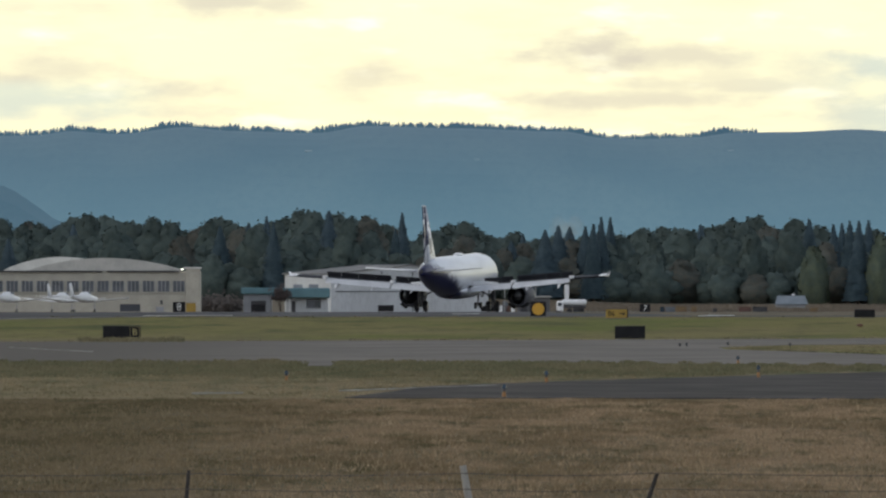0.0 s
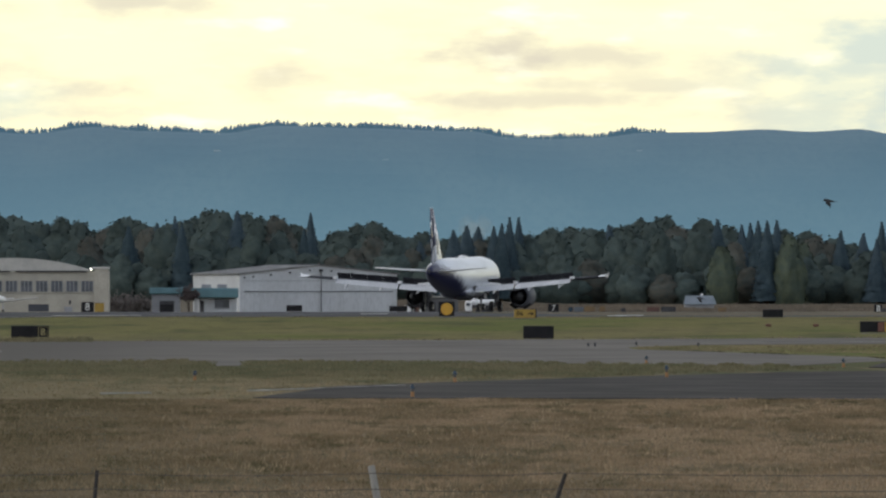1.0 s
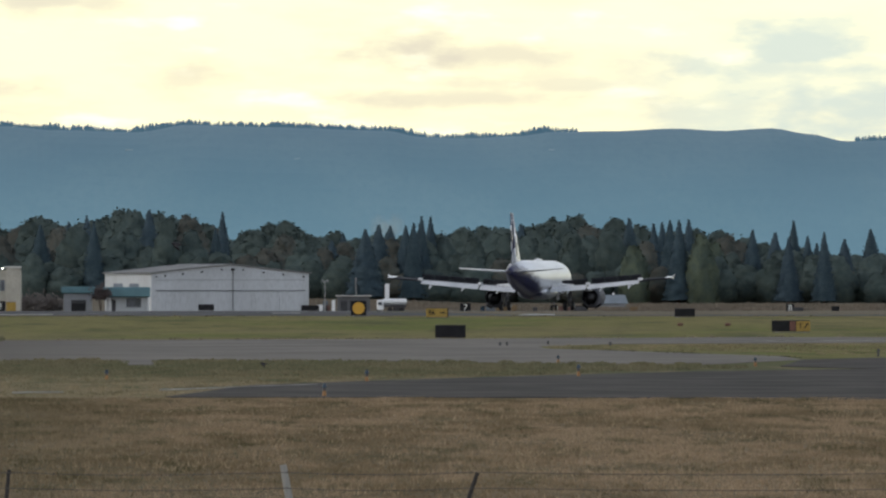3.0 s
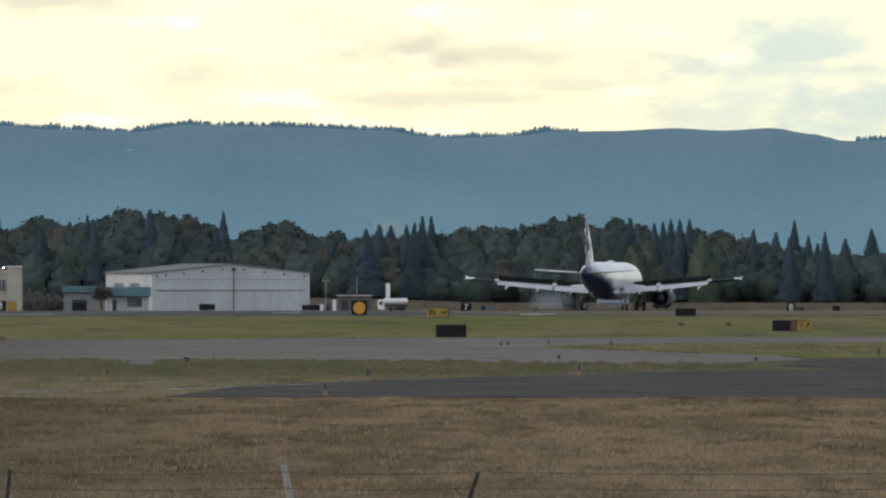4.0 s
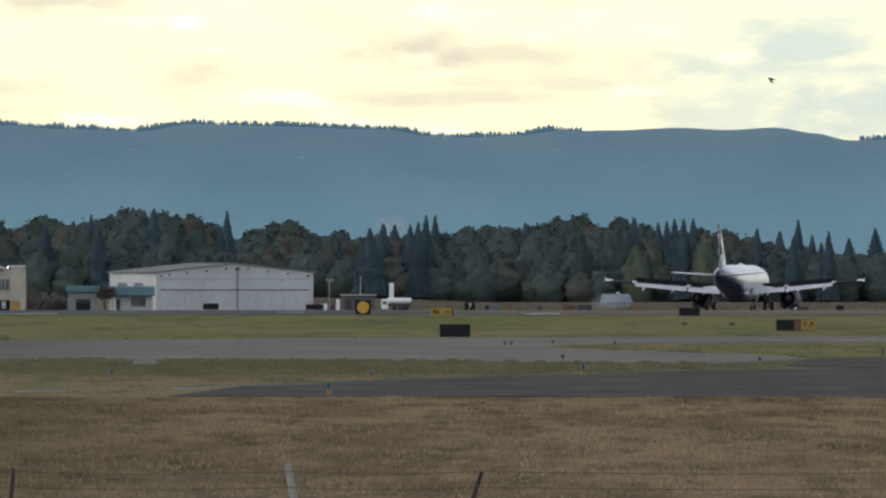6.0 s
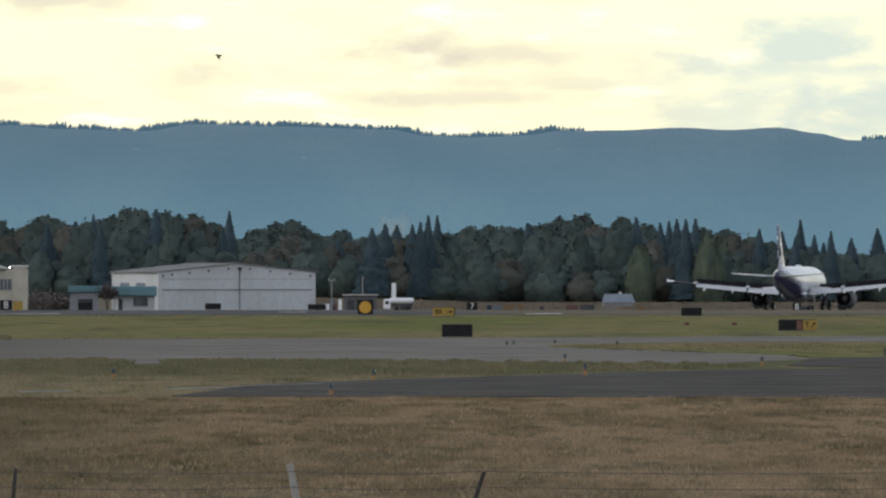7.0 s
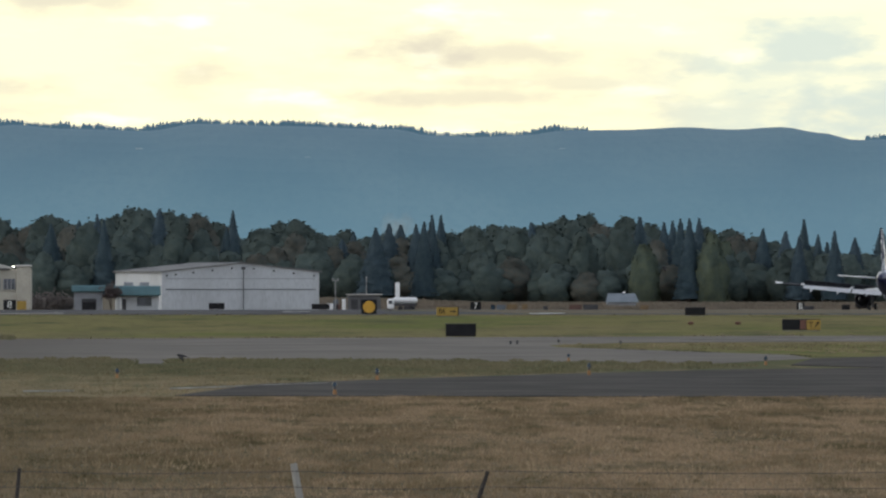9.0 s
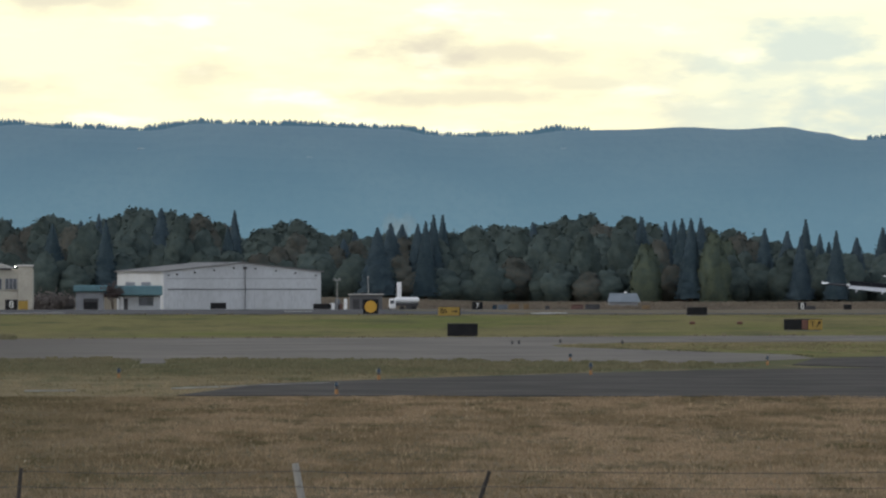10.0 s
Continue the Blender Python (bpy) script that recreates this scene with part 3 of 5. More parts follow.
def make_trees():
    rng = random.Random(12)
    broad = [tree("broad", 15, 7.5 + k % 3, 20 + k, LEAF, "tall dark green broadleaf tree in the belt beyond the airfield") for k in range(6)]
    russet = [tree("broad", 15, 8.2, 40 + k, LEAF_RED, "broadleaf tree with dull olive-brown foliage in the belt") for k in range(2)]
    pale = [tree("broad", 9, 6.5, 50 + k, LEAF_PALE, "young pale yellow-green tree before the dark belt") for k in range(2)]
    fir = [tree("conifer", 17, 7.2 + 0.4 * k, 60 + k, NEEDLE, "dark pointed conifer rising from the tree belt") for k in range(4)]
    protos = broad + russet + pale + fir

    def plant(proto, east, out, size, wide=None):
        where = spot(east, out)
        size *= 1 + dip(east) / 15
        one = copy_thing(proto, pose(where.x, where.y, where.z - 0.15, 0, 0, rng.uniform(0, 360)))
        w = (wide or size) * rng.uniform(0.94, 1.06)
        one.scale = (w, w, size)
        return one

    # the belt's back rows, a closed dark mass
    e = -48.0
    while e < 68:
        h = TREETOPS(e) * rng.uniform(0.89, 1.025)
        plant(rng.choice(broad + russet[:1]), e + rng.uniform(-.5, .5), 2330 + rng.uniform(-20, 60), h / 15, 1.2)
        e += rng.uniform(0.85, 1.4)
    e = -48.0
    while e < 68:
        h = TREETOPS(e) * rng.uniform(0.6, 0.95)
        plant(rng.choice(broad + russet), e + rng.uniform(-.5, .5), 2255 + rng.uniform(-15, 15), h / 15, 0.95)
        e += rng.uniform(1.4, 2.1)
    e = -48.0
    while e < 68:
        plant(rng.choice(broad + russet[:1]), e, 2232 + rng.uniform(-8, 8), rng.uniform(0.35, 0.62), rng.uniform(0.7, 0.95))
        e += rng.uniform(1.0, 1.7)
    # conifers that stand up from it: bearing, height
    for e, h in CONIFERS:
        room = min(abs(e - o) for o, _ in CONIFERS if o != e)
        plant(rng.choice(fir), e, 2240 + rng.uniform(-25, 45), h / 16.8, (0.8 if room < 1.0 else 1.12) * (1.0 if h > 14 else 0.9))
    for e, h in ((32.8, 10.0), (38.8, 11.8), (39.9, 10.6)):
        plant(rng.choice(pale), e, 2222 + rng.uniform(-6, 6), h / 9, 0.95)
    for p in protos:
        for o in (*p.children_recursive, p):
            bpy.data.objects.remove(o)


def TREETOPS(e):
    """Height of the broadleaf belt along the bearings."""
    tops = [(-60, 17), (-39.2, 16.0), (-36.2, 16.6), (-34.2, 15), (-30.95, 18), (-28.7, 16), (-22.7, 15.2), (-19.2, 16.4), (-16.7, 15.0), (-13.2, 17), (-7.2, 16.5), (-2.2, 13.0), (0.8, 15.6), (4.8, 13.5), (8.8, 12.0), (13.8, 13.6), (17.3, 14.2), (21.3, 15), (28.3, 16.2), (31.8, 15.4), (34.8, 13), (40.8, 13.4), (43.3, 11.6), (45.8, 10.2), (48.8, 9.6), (55.8, 9.6), (80, 12)]
    for (a, za), (b, zb) in zip(tops, tops[1:]):
        if a <= e <= b:
            return za + (zb - za) * (e - a) / (b - a)
    return 14


CONIFERS = [(-17.2, 15), (-15.6, 16.4), (-15, 15.2), (-10.1, 17.6), (-3.6, 17.2), (-4.2, 14), (7.05, 13), (9.05, 13.6), (10.2, 14.6), (11.2, 14.4), (12.6, 14.4), (13.3, 14.8), (14, 16.2), (14.8, 16.2), (22.8, 14.8), (32.4, 15.8), (34.55, 14.8), (35.3, 15.2), (36, 15.4), (36.8, 15.4), (37.65, 15.6), (43.3, 13.6), (45.3, 13.2), (46.95, 15.4), (46.5, 12), (48.2, 12.6), (49.65, 13.2), (49, 11.2), (51.45, 12.0), (53.8, 13.8), (55.8, 13), (57.8, 14), (59.8, 13), (-38.45, 12), (-32.7, 14.8), (-19.7, 14.5), (6.05, 11.5), (15.8, 13)]
make_trees()


# ---- the airliner ----
# local axes: y ahead, x to its right, origin on the ground between the main wheels
def airliner_skin():
    """White paint, with navy swept up the rear and under the tail in a speckled edge."""
    m = bpy.data.materials.new("airliner_skin")
    m.use_nodes = True
    n = Nodes(m.node_tree)
    where = n.tree.nodes.new("ShaderNodeTexCoord").outputs["Object"]
    x, y, z = n.add("ShaderNodeSeparateXYZ", Vector=where).outputs
    speck = n.noise(where, 1.1, 6.0, 0.65)
    # height of the navy edge: belly ahead of the wing, roof at the tail
    edge = n.math("MULTIPLY_ADD", n.math("ADD", y, 5.4), -0.29, 2.65)
    d = n.math("ADD", n.math("SUBTRACT", edge, z), n.math("MULTIPLY", n.math("SUBTRACT", speck, 0.5), 2.6))
    navy = n.ramp(d, -0.5, 0.6)
    grime = n.noise(n.scaled(where, 0.6, 0.15, 0.6), 1.0, 4.0)
    white = n.mix(n.math("MULTIPLY", n.ramp(grime, 0.4, 0.75), 0.6), (0.70, 0.73, 0.78), (0.54, 0.565, 0.61))
    shader = n.add("ShaderNodeBsdfPrincipled", Roughness=0.3)
    n.put(shader.inputs["Base Color"], n.mix(navy, white, (0.012, 0.014, 0.055)))
    out = n.tree.nodes.new("ShaderNodeOutputMaterial")
    n.tree.links.new(shader.outputs[0], out.inputs[0])
    return m


def fin_skin():
    """The fin's mottled pattern: pale shapes on navy, darker towards the top."""
    m = bpy.data.materials.new("fin_skin")
    m.use_nodes = True
    n = Nodes(m.node_tree)
    where = n.tree.nodes.new("ShaderNodeTexCoord").outputs["Object"]
    z = n.add("ShaderNodeSeparateXYZ", Vector=where).outputs[2]
    shape = n.noise(where, 0.85, 2.0, 0.5)
    bias = n.math("MULTIPLY", n.math("SUBTRACT", z, 7.2), 0.055)
    pale = n.ramp(n.math("SUBTRACT", shape, bias), 0.47, 0.50)
    shader = n.add("ShaderNodeBsdfPrincipled", Roughness=0.3)
    n.put(shader.inputs["Base Color"], n.mix(pale, (0.014, 0.02, 0.07), (0.66, 0.68, 0.72)))
    out = n.tree.nodes.new("ShaderNodeOutputMaterial")
    n.tree.links.new(shader.outputs[0], out.inputs[0])
    return m


FLAP = material("flap_paint", (0.62, 0.63, 0.65), (0.54, 0.55, 0.57), 0.5, 7, rough=0.4, bump=0.03)
NACELLE = material("nacelle_paint", (0.13, 0.133, 0.15), (0.09, 0.093, 0.11), 0.5, 6, rough=0.6, bump=0.02, shine=0.15)
GEAR = material("gear_paint", (0.16, 0.165, 0.18), (0.10, 0.10, 0.11), 2, 20, rough=0.6, shine=0.2)
SKIN, FIN_SKIN = airliner_skin(), fin_skin()


def foil(bm, stations, thick=0.11):
    """A lifting surface through stations of (x, leading y, trailing y, z); z is the chord's height."""
    rings = []
    for x, lead, trail, z in stations:
        c = lead - trail
        ring = []
        for f, t in ((0, 0), (0.06, 0.55), (0.25, 1), (0.55, 0.75), (1, 0.04), (0.55, -0.5), (0.25, -0.75), (0.06, -0.45)):
            ring.append((x, lead - f * c, z + t * thick * c * 0.5))
        rings.append(ring)
    return loft(bm, rings)


def upright_foil(bm, stations, thick=0.1):
    rings = []
    for z, lead, trail in stations:
        c = lead - trail
        rings.append([(t * thick * c * 0.5, lead - f * c, z) for f, t in ((0, 0), (0.06, 0.55), (0.25, 1), (0.6, 0.7), (1, 0.05), (0.6, -0.7), (0.25, -1), (0.06, -0.55))])
    return loft(bm, rings)


def tube(bm, stations, n=28, caps=True):
    """A round body through (y, height of centre, half width, half height)."""
    rings = [[(w * math.sin(k * math.tau / n), y, z + h * math.cos(k * math.tau / n)) for k in range(n)] for y, z, w, h in stations]
    return loft(bm, rings, cap=caps)


def wing_line(x):
    """Leading y, trailing y and height of the wing x metres out."""
    lead = 6.1 - 0.52 * x
    trail = -1.9 if x < 6.4 else -1.9 - (x - 6.4) * 0.36
    return lead, trail, 2.55 + 0.08 * x


def wheel(name, parent, at, r, w):
    bm = bmesh.new()
    rod(bm, (-w / 2, 0, 0), (w / 2, 0, 0), r * 0.98, r * 0.98, 20)
    bmesh.ops.bevel(bm, geom=[e for e in bm.edges if abs(e.verts[0].co.x - e.verts[1].co.x) < 1e-5], offset=w * 0.22, segments=2, affect="EDGES")
    tyre = part(name, bm, RUBBER, parent, "black rubber tyre", at=pose(*at))
    bm = bmesh.new()
    rod(bm, (-w / 2 - 0.01, 0, 0), (w / 2 + 0.01, 0, 0), r * 0.5, r * 0.5, 12)
    part("rim", bm, STEEL, tyre, "grey metal rim")
    return tyre


def airliner():
    root = thing("airliner", TOUCH, -HEADING, "white twin-engined airliner with navy tail and lowered flaps", "airplane")
    bm = bmesh.new()
    tube(bm, [(16.1, 3.35, 0.05, 0.05), (15.8, 3.38, 0.5, 0.45), (15.0, 3.5, 1.05, 0.98), (13.6, 3.66, 1.6, 1.6), (11.8, 3.8, 1.92, 1.98), (10, 3.85, 1.975, 2.07), (4, 3.85, 1.975, 2.07), (-3, 3.85, 1.975, 2.07), (-6, 3.9, 1.96, 2.05),
              (-8.5, 4.02, 1.85, 1.92), (-11, 4.2, 1.6, 1.68), (-13.5, 4.38, 1.22, 1.34), (-15.6, 4.52, 0.8, 0.92), (-17.2, 4.6, 0.42, 0.48), (-17.7, 4.62, 0.22, 0.25)])
    body = part("fuselage", bm, SKIN, root, "white fuselage with navy rear belly", smooth=True)
    part("exhaust_outlet", rod(bmesh.new(), (0, -17.69, 4.62), (0, -17.78, 4.62), 0.17, 0.17, 12), DARK, body, "dark auxiliary exhaust outlet")
    bm = bmesh.new()
    tube(bm, [(6.8, 2.3, 0.3, 0.2), (5.5, 2.2, 1.5, 0.55), (2, 2.1, 2.05, 0.75), (-2, 2.1, 2.0, 0.75), (-4.5, 2.25, 1.3, 0.5), (-6, 2.4, 0.3, 0.15)], 18)
    part("belly_fairing", bm, SKIN, root, "", smooth=True)
    for side in (1, -1):
        # wing
        bm = bmesh.new()
        foil(bm, [(side * x, *wing_line(x)) for x in (1.2, 3.5, 6.4, 11.0, 14.5, 16.7)])
        wing = part("wing", bm, WING_SHADE_GREY, root, "grey swept wing", smooth=True)
        bm = bmesh.new()
        lead, trail, z = wing_line(16.75)
        rings = [[(side * (16.72 + t), lead - 0.2 - f, z + u) for t, f, u in ((0, 0, 0), (0.03, 0.8, 0), (0, 1.6, 0), (-0.03, 0.8, 0))],
                 [(side * (17.0 + t), lead - 0.9 - f, z + 0.42) for t, f in ((0, 0), (0.02, 0.4), (0, 0.8), (-0.02, 0.4))]]
        loft(bm, rings)
        part("wingtip_fence", bm, WHITE, wing, "small white upright wingtip fence")
        # flaps hang down behind the wing and show their pale upper faces
        bm = bmesh.new()
        foil(bm, [(side * x, wing_line(x)[0] - 0.1, wing_line(x)[1] - 0.1, wing_line(x)[2] + 0.03) for x in (16.05, 16.78)], 0.13)
        part("wingtip", bm, WHITE, wing, "white wingtip")
        # pale end blocks of the flaps, and a white plate for the lit wing root
        for x in (6.4, 13.05):
            _, trail, z = wing_line(x)
            part("flap_end_block", boxed((side * x - 0.2, trail - 0.5, z + 0.0), (side * x + 0.2, trail + 0.4, z + 0.3), 0.03), WHITE, wing, "white flap end block")
        bm = bmesh.new()
        loft(bm, [[(side * x, -0.8, z0), (side * x, -1.1, z1), (side * x, -1.2, z1), (side * x, -1.3, z0)] for x, z0, z1 in ((1.6, 2.55, 3.15), (3.1, 2.85, 3.25), (4.6, 2.95, 3.12))])
        part("root_fillet", bm, WHITE, wing, "white plate standing in for the lit wing root")
        for x0, x1 in ((2.1, 6.3), (6.5, 12.9)):
            bm = bmesh.new()
            rings = []
            for x in (x0, x1):
                _, trail, z = wing_line(x)
                c = 1.5 if x < 6.4 else 1.5 - (x - 6.4) * 0.07
                y0, z0 = trail + 0.25, z + 0.06
                y1, z1 = trail - c * 0.9, z - c * 0.36
                rings.append([(side * x, y0, z0), (side * x, (y0 + y1) / 2 - 0.03, (z0 + z1) / 2 + 0.14), (side * x, y1, z1), (side * x, (y0 + y1) / 2, (z0 + z1) / 2 - 0.12)])
            loft(bm, rings)
            part("flap", bm, FLAP, wing, "pale extended flap")
        # track fairings under the flaps
        for x in (4.2, 8.2, 11.8):
            _, trail, z = wing_line(x)
            bm = bmesh.new()
            rod(bm, (side * x, trail + 1.8, z - 0.22), (side * x, trail - 0.4, z - 0.42), 0.2, 0.2, 8)
            rod(bm, (side * x, trail - 0.4, z - 0.42), (side * x, trail - 1.7, z - 0.85), 0.2, 0.05, 8)
            part("flap_fairing", bm, WHITE, wing, "white flap track fairing")
        # spoilers stand up from the upper face
        for x0, x1 in ((3.2, 4.9), (4.95, 6.2), (6.7, 8.3), (8.35, 9.95), (10.0, 11.6), (11.65, 13.0)):
            bm = bmesh.new()
            rings = []
            for x in (x0, x1):
                _, trail, z = wing_line(x)
                c = 0.85
                y0, z0 = trail + 1.15, z + 0.22
                y1, z1 = y0 - c * 0.66, z0 + c * 0.62
                rings.append([(side * x, y0, z0), (side * x, y1, z1), (side * x, y1 - 0.03, z1 - 0.05), (side * x, y0 - 0.06, z0 - 0.05)])
            loft(bm, rings)
            part("spoiler", bm, SPOILER_DARK, wing, "raised dark spoiler panel")
        # aileron
        bm = bmesh.new()
        foil(bm, [(side * x, wing_line(x)[1] + 0.1, wing_line(x)[1] - 0.45, wing_line(x)[2] + 0.02) for x in (13.2, 16.3)])
        part("aileron", bm, SPOILER_DARK, wing, "dark raised aileron")
        # engine
        ex, ez = side * 5.75, 1.62
        bm = bmesh.new()
        n = 24
        prof = [(6.9, 0.98), (7.05, 1.1), (6.6, 1.22), (5.2, 1.28), (3.9, 1.2), (2.9, 1.02), (2.9, 0.92), (3.6, 0.95), (5.0, 0.96)]
        rings = [[(ex + r * math.sin(k * math.tau / n), y, ez + r * math.cos(k * math.tau / n)) for k in range(n)] for y, r in prof]
        loft(bm, rings, cap=False)
        nacelle = part("engine_nacelle", bm, NACELLE, root, "grey engine nacelle with a dark rear", smooth=True)
        bm = bmesh.new()
        rings = [[(ex + r * math.sin(k * math.tau / n), y, ez + r * math.cos(k * math.tau / n)) for k in range(n)] for y, r in ((4.6, 0.95), (4.4, 0.62), (2.4, 0.48), (2.3, 0.42), (1.6, 0.08))]
        loft(bm, rings)
        part("core_exhaust", bm, DARK, nacelle, "dark metal core exhaust and cone", smooth=True)
        bm = bmesh.new()
        rings = [[(ex + w * side, y, z) for w, z in ((-0.2, z0), (0.2, z0), (0.2, z1), (-0.2, z1))] for y, z0, z1 in ((6.2, 2.75, 2.95), (4.0, 2.4, 3.1), (1.0, 2.3, 2.95), (-0.6, 2.75, 2.9))]
        loft(bm, rings)
        part("pylon", bm, WHITE, root, "white engine pylon")
        # reverser doors open round the nacelle
        for ang in (35, 145, 215, 325):
            a = radians(ang)
            m = Matrix.Translation((ex, 4.2, ez)) @ Matrix.Rotation(a, 4, "Y") @ Matrix.Translation((0, 0, 1.22)) @ Matrix.Rotation(radians(-38), 4, "X")
            door = boxed((-0.42, -0.35, -0.03), (0.42, 0.45, 0.05), 0.02)
            door.transform(m)
            part("reverser_door", door, DARK, nacelle, "open dark thrust reverser door")
        # tailplane
        bm = bmesh.new()
        foil(bm, [(side * 0.5, -12.6, -16.3, 4.55), (side * 3.2, -14.2, -16.75, 4.75), (side * 6.1, -15.85, -17.3, 4.98)], 0.1)
        part("tailplane", bm, WHITE, root, "white tailplane", smooth=True)
        # main gear
        gx = side * 3.795
        bm = bmesh.new()
        rod(bm, (gx * 0.97, 0.1, 2.7), (gx, 0, 0.6), 0.16, 0.12, 10)
        rod(bm, (gx - 0.55, 0, 0.585), (gx + 0.55, 0, 0.585), 0.09, 0.09, 8)
        rod(bm, (gx * 0.55, 0.1, 2.5), (gx * 0.97, 0, 1.5), 0.07, 0.07, 8)
        gear = part("main_gear", bm, GEAR, root, "grey main gear leg")
        for dx in (-0.46, 0.46):
            wheel("tyre", gear, (gx + dx, 0, 0.585), 0.585, 0.42)
        bm = boxed((gx * 1.06 - 0.03, -0.45, 1.0), (gx * 1.06 + 0.03, 0.45, 2.5), 0.02)
        part("gear_door", bm, GEAR, gear, "grey gear door")
    # nose gear
    bm = bmesh.new()
    rod(bm, (0, 11.0, 2.2), (0, 11.04, 0.4), 0.11, 0.09, 10)
    rod(bm, (-0.34, 11.04, 0.38), (0.34, 11.04, 0.38), 0.06, 0.06, 8)
    rod(bm, (0, 12.2, 2.1), (0, 11.1, 1.2), 0.05, 0.05, 8)
    gear = part("nose_gear", bm, GEAR, root, "grey nose gear leg")
    for dx in (-0.28, 0.28):
        wheel("tyre", gear, (dx, 11.04, 0.38), 0.38, 0.24)
    for dx in (-0.5, 0.5):
        part("gear_door", boxed((dx - 0.02, 10.0, 1.25), (dx + 0.02, 11.6, 2.0), 0.01), GEAR, gear, "grey gear door")
    # fin and rudder
    bm = bmesh.new()
    upright_foil(bm, [(5.0, -9.2, -14.8), (5.9, -10.8, -15.05), (11.32, -15.35, -16.5)], 0.065)
    fin = part("fin", bm, FIN_SKIN, root, "navy fin with a pale mottled pattern", smooth=True)
    bm = bmesh.new()
    upright_foil(bm, [(5.45, -14.95, -16.5), (11.32, -16.52, -17.3)], 0.11)
    part("rudder", bm, FIN_SKIN, fin, "navy and white mottled rudder", smooth=True)
    part("fin_cap", boxed((-0.05, -17.25, 11.324), (0.05, -15.5, 11.39), 0.03), WHITE, fin, "white fin cap")
    bm = bmesh.new()
    tube(bm, [(2.6, 5.88, 0.05, 0.02), (2.0, 5.95, 0.3, 0.14), (0.6, 5.97, 0.36, 0.2), (-0.6, 5.95, 0.28, 0.14), (-1.2, 5.88, 0.05, 0.02)], 12)
    part("antenna_hump", bm, WHITE, root, "low white antenna hump", smooth=True)
    bm = bmesh.new()
    bmesh.ops.create_uvsphere(bm, u_segments=8, v_segments=6, radius=0.09)
    part("beacon", bm, RED, root, "red beacon under the belly", at=pose(0, -3.4, 1.5))
    return root


PLANE = airliner()


# ---- buildings ----
ROOF_DARK = material("dark_roof_sheet", (0.22, 0.22, 0.22), (0.17, 0.17, 0.17), 0.5, 6, rough=0.8, shine=0.1)


SLATE_PIPE = material("weathered_steel", (0.12, 0.125, 0.135), (0.08, 0.085, 0.09), 0.8, 8, rough=0.7)


def white_hangar():
    root = thing("hangar", spot(-9.9, 1600), 16, "long white sheet-metal hangar with closed sliding doors", "hangar")
    w, d, h, top = 23.2, 25.0, 5.5, 6.75
    front = bmesh.new()
    loft(front, [[(0, y, -1), (w, y, -1), (w, y, h), (w / 2, y, top), (0, y, h)] for y in (0.0, 0.3)])
    wall = part("front_wall", front, HANGAR_WHITE, root, "white front wall")
    part("side_wall", boxed((0, 0.31, -1), (0.3, d, h - 0.02)), HANGAR_WHITE, root)
    part("side_wall", boxed((w - 0.3, 0.31, -1), (w, d, h - 0.02)), HANGAR_WHITE, root)
    part("back_wall", boxed((0.31, d - 0.3, -1), (w - 0.31, d, h - 0.02)), HANGAR_WHITE, root)
    for a, b, za, zb in ((-0.35, w / 2, h, top), (w / 2 + 0.01, w + 0.35, top, h)):
        bm = bmesh.new()
        loft(bm, [[(a, y, za), (b, y, zb), (b, y, zb + 0.16), (a, y, za + 0.16)] for y in (-0.3, d + 0.3)])
        part("roof", bm, ROOF_DARK, root, "grey sheet roof slope")
    # door leaves, their track and posts
    for k in range(6):
        x0 = 0.7 + k * 3.63
        leaf = boxed((x0, -0.09, -0.9), (x0 + 3.57, -0.004, 3.0), 0.015)
        for j in range(1, 8):
            box(leaf, (x0 + j * 0.45 - 0.03, -0.115, -0.9), (x0 + j * 0.45 + 0.03, -0.085, 2.95))
        part("door_leaf", leaf, HANGAR_WHITE, wall, "ribbed white sliding door leaf")
    part("door_track", boxed((0.6, -0.2, 3.02), (w - 0.6, -0.01, 3.13), 0.02), SLATE_PIPE, wall, "dark door track")
    part("fascia_line", boxed((0.6, -0.06, 4.55), (w - 0.6, -0.005, 4.62)), GREY, wall, "faint grey seam")
    part("downpipe", boxed((11.92, -0.3, -1), (12.0, -0.1, 6.0), 0.02), SLATE_PIPE, wall, "dark downpipe")
    part("pipe_head", boxed((11.7, -0.42, 5.9), (12.2, -0.05, 6.25), 0.03), DARK, wall)
    for x in (0.7, 2.0, 4.6, 7.4, 10.3, 13.5, 16.5, 19.4, 22.4):
        z = h + (top - h) * (1 - abs(x - w / 2) / (w / 2)) - 0.65
        part("wall_lamp", boxed((x - 0.12, -0.3, z), (x + 0.12, -0.005, z + 0.22), 0.03), DARK, wall, "small dark wall lamp")
    for y in (5.0, 11.0):
        part("side_vent", boxed((-0.12, y, 1.9), (-0.005, y + 3.6, 2.5), 0.03), GREY, root, "grey louvre")


